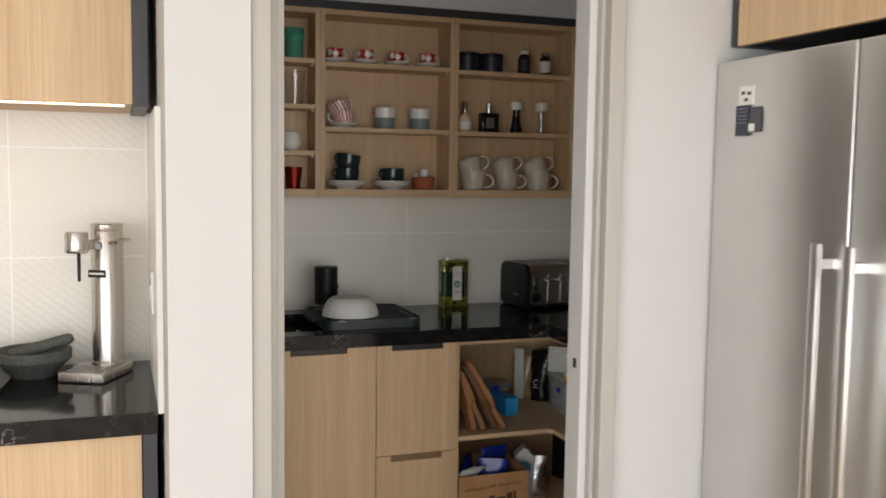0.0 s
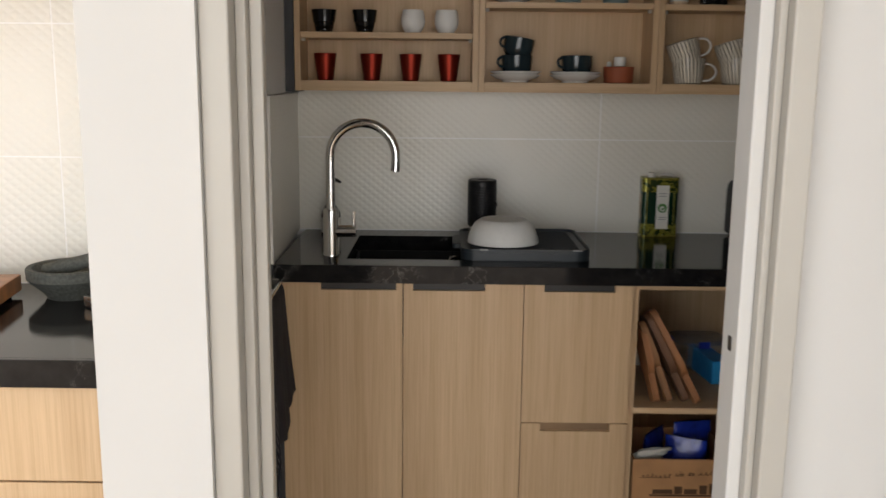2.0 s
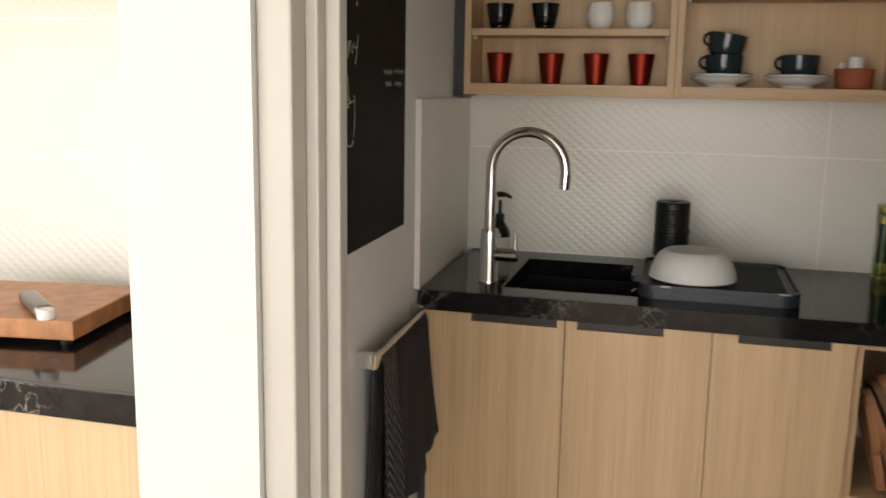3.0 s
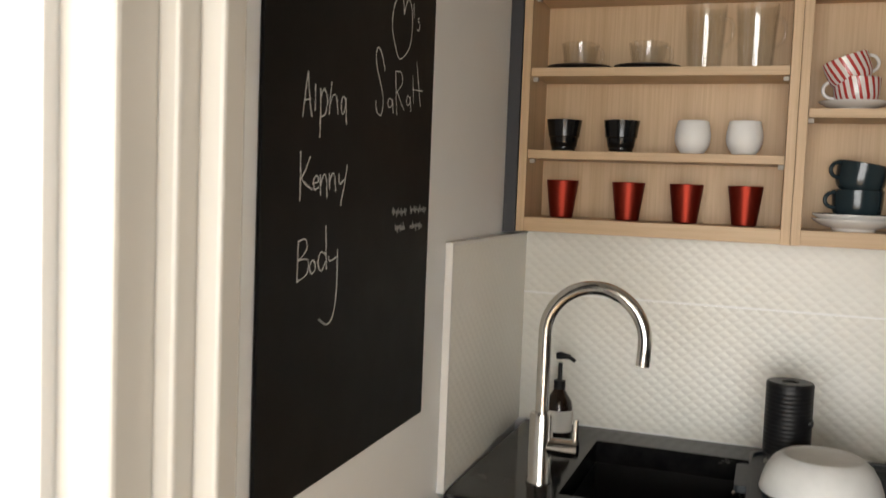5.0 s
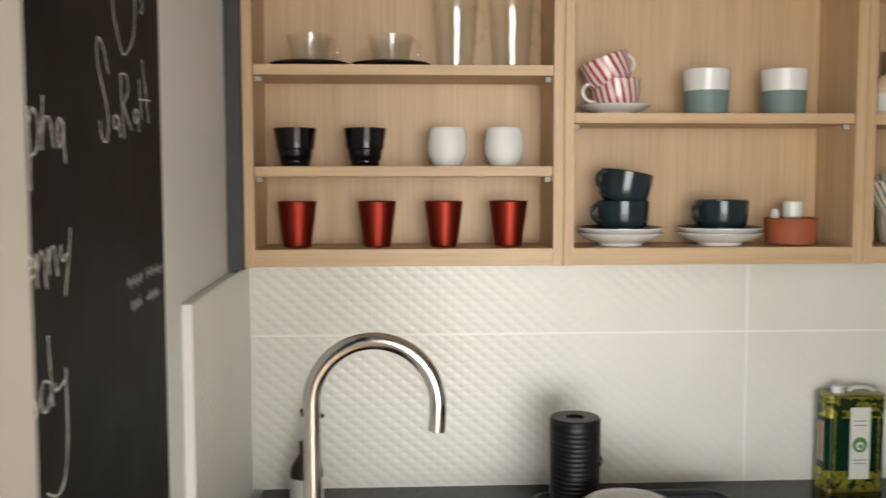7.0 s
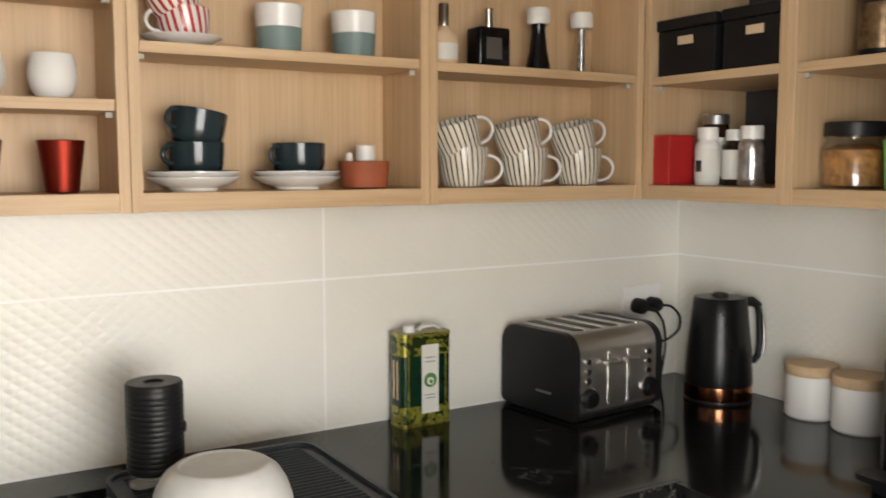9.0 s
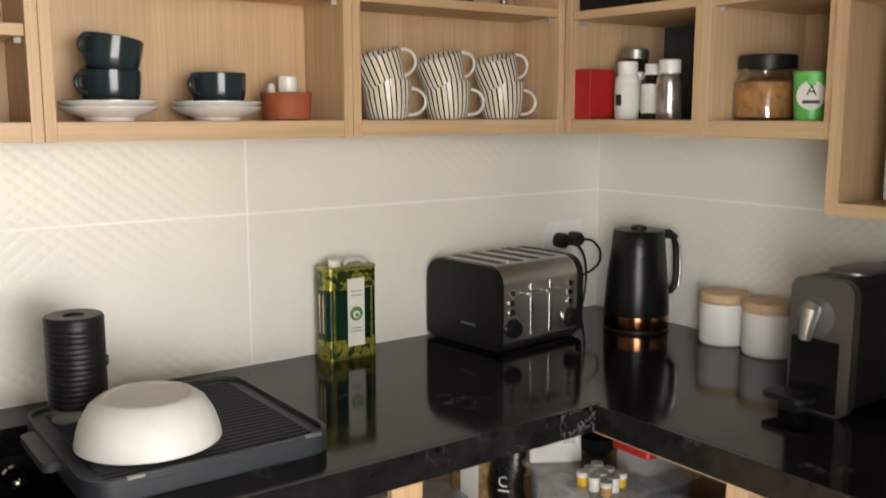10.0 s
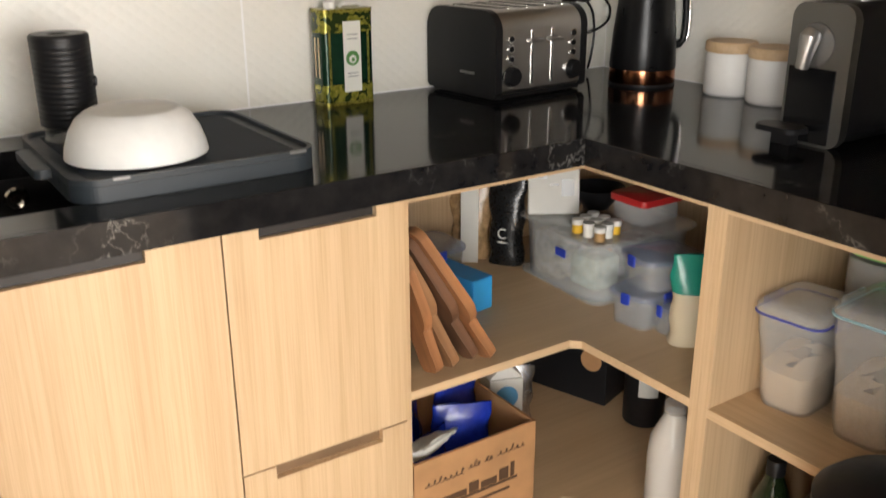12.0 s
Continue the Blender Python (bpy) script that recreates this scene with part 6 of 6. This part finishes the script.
def cereal_container(x, y, w, d, h, full, seal, contents, label, rz=0):
    """A tall clear tub, pinched at the waist and narrower below, with a domed clip lid and a heaped filling."""
    t = thing("cereal_container", (x, y, SZ2), label, "container", "cereal containers", rz)

    def ring(bm, k, z, inset=0.0, tilt=0.0):
        pts = rounded(-w / 2 * k + inset, -d / 2 * k + inset, w / 2 * k - inset, d / 2 * k - inset, min(w, d) * 0.2, 5)
        return [bm.verts.new((px, py, z + tilt * px)) for px, py in pts]

    def skin(bm, rings):
        for p, q in zip(rings, rings[1:]):
            for k in range(len(p)):
                m = (k + 1) % len(p)
                bm.faces.new((p[k], p[m], q[m], q[k]))
        bm.faces.new(rings[0][::-1])
        bm.faces.new(rings[-1])

    levels = ((0.74, 0.0), (0.80, 0.10), (0.84, 0.35), (0.88, 0.55), (0.97, 0.80), (1.0, 1.0))
    tub_bm = bmesh.new()
    skin(tub_bm, [ring(tub_bm, k, h * z) for k, z in levels] + [ring(tub_bm, k, max(0.004, h * z), 0.0025) for k, z in reversed(levels)])
    part("tub", tub_bm, PLASTIC, t, "", True)
    fill = bmesh.new()
    skin(fill, [ring(fill, 0.74, 0.0045, 0.0032), ring(fill, 0.80, h * 0.10, 0.0034), ring(fill, 0.838, h * 0.34, 0.0034), ring(fill, 0.855, h * full, 0.0036, 0.18), ring(fill, 0.60, h * full + 0.010, 0.0036, 0.26), ring(fill, 0.25, h * full + 0.013, 0.002, 0.26)])
    part("filling", fill, contents, t, "pale beige contents", True)
    dome = bmesh.new()
    skin(dome, [ring(dome, 1.04, h + 0.0005), ring(dome, 1.04, h + 0.012), ring(dome, 0.98, h + 0.018), ring(dome, 0.80, h + 0.022)])
    lid = part("lid", dome, FROST, t, "clear domed lid", True)
    edge = rounded(-w / 2 * 1.045, -d / 2 * 1.045, w / 2 * 1.045, d / 2 * 1.045, min(w, d) * 0.2, 5)
    part("seal", tube([(px, py, h - 0.001) for px, py in edge + edge[:1]], 0.0022, 6), seal, lid, "thin coloured seal", True)
    for sy in (-1, 1):
        part("clip", box(-w * 0.2, sy * d * 0.545 - 0.003, h - 0.016, w * 0.2, sy * d * 0.545 + 0.003, h + 0.012, 0.002, 1), seal, lid, "coloured locking clip")
    return t


cereal_container(2.022, 3.050, 0.150, 0.122, 0.180, 0.46, SEAL_BLUE, CREAM, "clear pinched container with blue clips, half full of flour", 6)
cereal_container(2.038, 2.908, 0.170, 0.130, 0.222, 0.42, SEAL_CYAN, OATS, "taller clear container with a pale cyan seal, part full of oats", 4)
solid("lid", prism(rounded(-0.05, -0.09, 0.05, 0.09, 0.02), 0, 0.02, 0.004), LIME, "green plastic lid on a tub", "lid", "", True, (2.20, 2.98, SZ2 + 0.2505))
clear_box("cereal_container", 2.20, 2.98, SZ2, 0.14, 0.18, 0.25, "tall clear container behind the others", None, 0, FROST, 0.92, "cereal containers")
CLOUDY = glassy("cloudy_plastic", (0.97, 0.98, 0.98), 0.2, 0.55, (0.90, 0.87, 0.80))
bottle("clear_bottle", 1.990, 3.290, LZ, 0.050, 0.27, CLOUDY, FROST, "milky plastic bottle standing on the cabinet floor", "bottle", 0.02, 0.4, None, 0.6)
bottle("bottle", 1.985, 3.045, LZ, 0.038, 0.27, plain("dark_olive_glass", (0.012, 0.022, 0.008), 0.1), BLACK_PL, "dark glass oil bottle on the bottom shelf", "bottle", 0.03, 0.4, LIME, 0.6)
pot = thing("slow_cooker", (2.02, 2.87, LZ), "round black pot with a domed lid", "pot")
part("pot_body", lathe([(0, 0), (0.10, 0), (0.115, 0.01), (0.118, 0.2), (0, 0.2)], 44), BLACK_PL, pot, "", True)
part("lid", lathe([(0.118, 0.2005), (0.122, 0.203), (0.122, 0.215), (0.10, 0.245), (0.05, 0.262), (0, 0.266)], 44), BLACK_PL, pot, "", True)
bin_ = thing("bin", (1.750, 2.700, 0.0), "round black bin with a domed lid", "bin")
part("bin_body", lathe([(0, 0), (0.098, 0), (0.103, 0.004), (0.112, 0.54), (0, 0.54)], 44), BLACK_PL, bin_, "", True)
part("lid", lathe([(0.10, 0.5405), (0.115, 0.5405), (0.116, 0.555), (0.095, 0.575), (0.04, 0.586), (0, 0.588)], 44), BLACK_PL, bin_, "domed black lid", True)

# ---- kitchen bench things ----
SATIN = brushed("satin_steel", (0.60, 0.57, 0.54), 0.20)
soda = thing("soda_maker", (0.177, 2.985, 0.9), "polished steel soda maker with a narrow column", "soda maker", rz=-27)
soda.scale = (1.0, 1.0, 0.965)
foot_line = [(-0.068, -0.112), (-0.062, -0.118), (0.062, -0.118), (0.068, -0.112)] + [(0.068 * math.cos(a), 0.045 + 0.068 * math.sin(a)) for a in [math.pi * i / 16 for i in range(17)]]
part("base", prism(foot_line, 0.005, 0.030, 0.003), SATIN, soda, "", True)
part("base_mat", prism([(x * 0.97, y * 0.97) for x, y in foot_line], 0.0, 0.0048), BLACK_PL, soda)
part("drip_plate", box(-0.048, -0.108, 0.0302, 0.048, -0.03, 0.033, 0.001), GREY_METAL, soda)
part("column", lathe([(0, 0.03), (0.048, 0.03), (0.048, 0.036), (0.0445, 0.038), (0.0445, 0.425), (0.043, 0.428), (0.0445, 0.431), (0.0445, 0.446), (0.041, 0.450), (0, 0.450)], 48), SATIN, soda, "", True).location = (0.005, 0.038, 0)
part("head", lathe([(0, 0.368), (0.030, 0.368), (0.033, 0.372), (0.033, 0.379), (0.031, 0.380), (0.031, 0.424), (0.029, 0.428), (0, 0.428)], 40), SATIN, soda, "", True).location = (-0.036, -0.055, 0)
part("arm", moved(box(-0.014, -0.07, 0.376, 0.014, 0.02, 0.404, 0.006, 3), pose(-0.012, -0.008, 0, 0, 0, -18)), SATIN, soda, "", True)
part("nozzle", lathe([(0, 0.285), (0.0045, 0.285), (0.005, 0.368), (0, 0.368)], 14), BLACK_PL, soda, "thin dark nozzle", True).location = (-0.030, -0.055, 0)
part("lever", tube([(0.03, 0.0, 0.395), (0.062, -0.008, 0.400), (0.080, 0.004, 0.404), (0.078, 0.03, 0.404), (0.05, 0.045, 0.402)], 0.0042, 8), SATIN, soda, "slim loop lever", True)
part("knob", moved(lathe([(0, 0.014), (0.010, 0.014), (0.011, 0)], 16), pose(0.004, -0.004, 0.386, 90)), GREY_METAL, soda, "", True)
part("name_plate", box(-0.028, -0.0105, 0.292, 0.024, -0.0075, 0.314), BLACK_PL, soda, "small dark name plate with pale bars")
part("name_bar", box(-0.024, -0.0112, 0.300, 0.020, -0.0106, 0.306), PAPER, soda)
solid("mortar", lathe([(0, 0), (0.058, 0), (0.062, 0.006), (0.066, 0.014), (0.096, 0.042), (0.103, 0.050), (0.104, 0.072), (0.101, 0.076), (0.090, 0.075), (0.074, 0.05), (0.04, 0.034), (0, 0.03)], 48), BASALT, "dark granite mortar bowl on the bench", "mortar", "", True, (-0.004, 3.025, 0.9))
solid("pestle", tube([(-0.062, 0.0, 0.056), (-0.02, 0, 0.067), (0.03, 0, 0.080), (0.085, 0, 0.095), (0.100, 0, 0.099), (0.106, 0, 0.101)], [0.017, 0.019, 0.017, 0.0165, 0.014, 0.007], 16), BASALT, "dark granite pestle resting across the mortar", "pestle", "", True, (-0.002, 3.012, 0.906))
cb = thing("chopping_board", (-0.087, 2.722, 0.9), "thick warm wooden chopping board on small feet", "chopping board", rz=8)
part("board", box(-0.42, 0.0, 0.012, 0.0, 0.31, 0.052, 0.003), KNIFE_WOOD, cb)
for x in (-0.4, -0.03):
    for y in (0.025, 0.285):
        part("foot", lathe([(0, 0), (0.012, 0), (0.012, 0.0118), (0, 0.0118)], 14), BLACK_PL, cb).location = (x, y, 0)
tg = thing("tongs", (-0.21, 2.775, 0.9525), "grey kitchen tool lying on the chopping board", "tongs", rz=-40)
part("grip", box(-0.09, -0.018, 0.0, 0.07, 0.018, 0.024, 0.008, 3), GREY_METAL, tg, "", True)
part("tip", lathe([(0, 0), (0.016, 0), (0.018, 0.006), (0.016, 0.02), (0, 0.022)], 20), WHITE_PL, tg, "", True).location = (0.085, 0, 0)
sw = thing("light_switch", (0.3155, 2.72, 1.17), "white light switch on the tile return", "switch")
part("plate", box(-0.007, -0.035, -0.055, 0.0, 0.035, 0.055, 0.002), WHITE_PL, sw)
part("rocker", box(-0.010, -0.010, -0.018, -0.0072, 0.010, 0.018, 0.001), WHITE_PL, sw)
mg = thing("fridge_magnet", (FXF, 2.205, 1.682), "white picture magnet holding a folded navy card", "magnet")
part("tile", box(-0.004, -0.028, -0.004, -0.0003, 0.030, 0.046, 0.001), PAPER, mg)
for y, z in ((-0.012, 0.026), (0.012, 0.028), (0.0, 0.010)):
    part("printed_bar", box(-0.0048, y - 0.007, z - 0.004, -0.0041, y + 0.007, z + 0.004), INK, mg)
mk = thing("card", (FXF, 2.198, 1.642), "folded navy card with pale lines held on the fridge", "card")
part("leaf", box(-0.006, -0.008, -0.042, -0.0045, 0.044, 0.036, 0.0005, 1), plain("navy_card", (0.03, 0.035, 0.06), 0.5), mk)
part("leaf", box(-0.004, -0.055, -0.034, -0.0025, -0.009, 0.030, 0.0005, 1), plain("slate_card", (0.06, 0.065, 0.08), 0.5), mk)
for i in range(5):
    part("printed_bar", box(-0.0068, 0.0, 0.026 - 0.009 * i, -0.0061, 0.034, 0.028 - 0.009 * i), GREY_METAL, mk)
part("white_corner", box(-0.0068, -0.030, -0.032, -0.0042, -0.0095, -0.012), PAPER, mk)
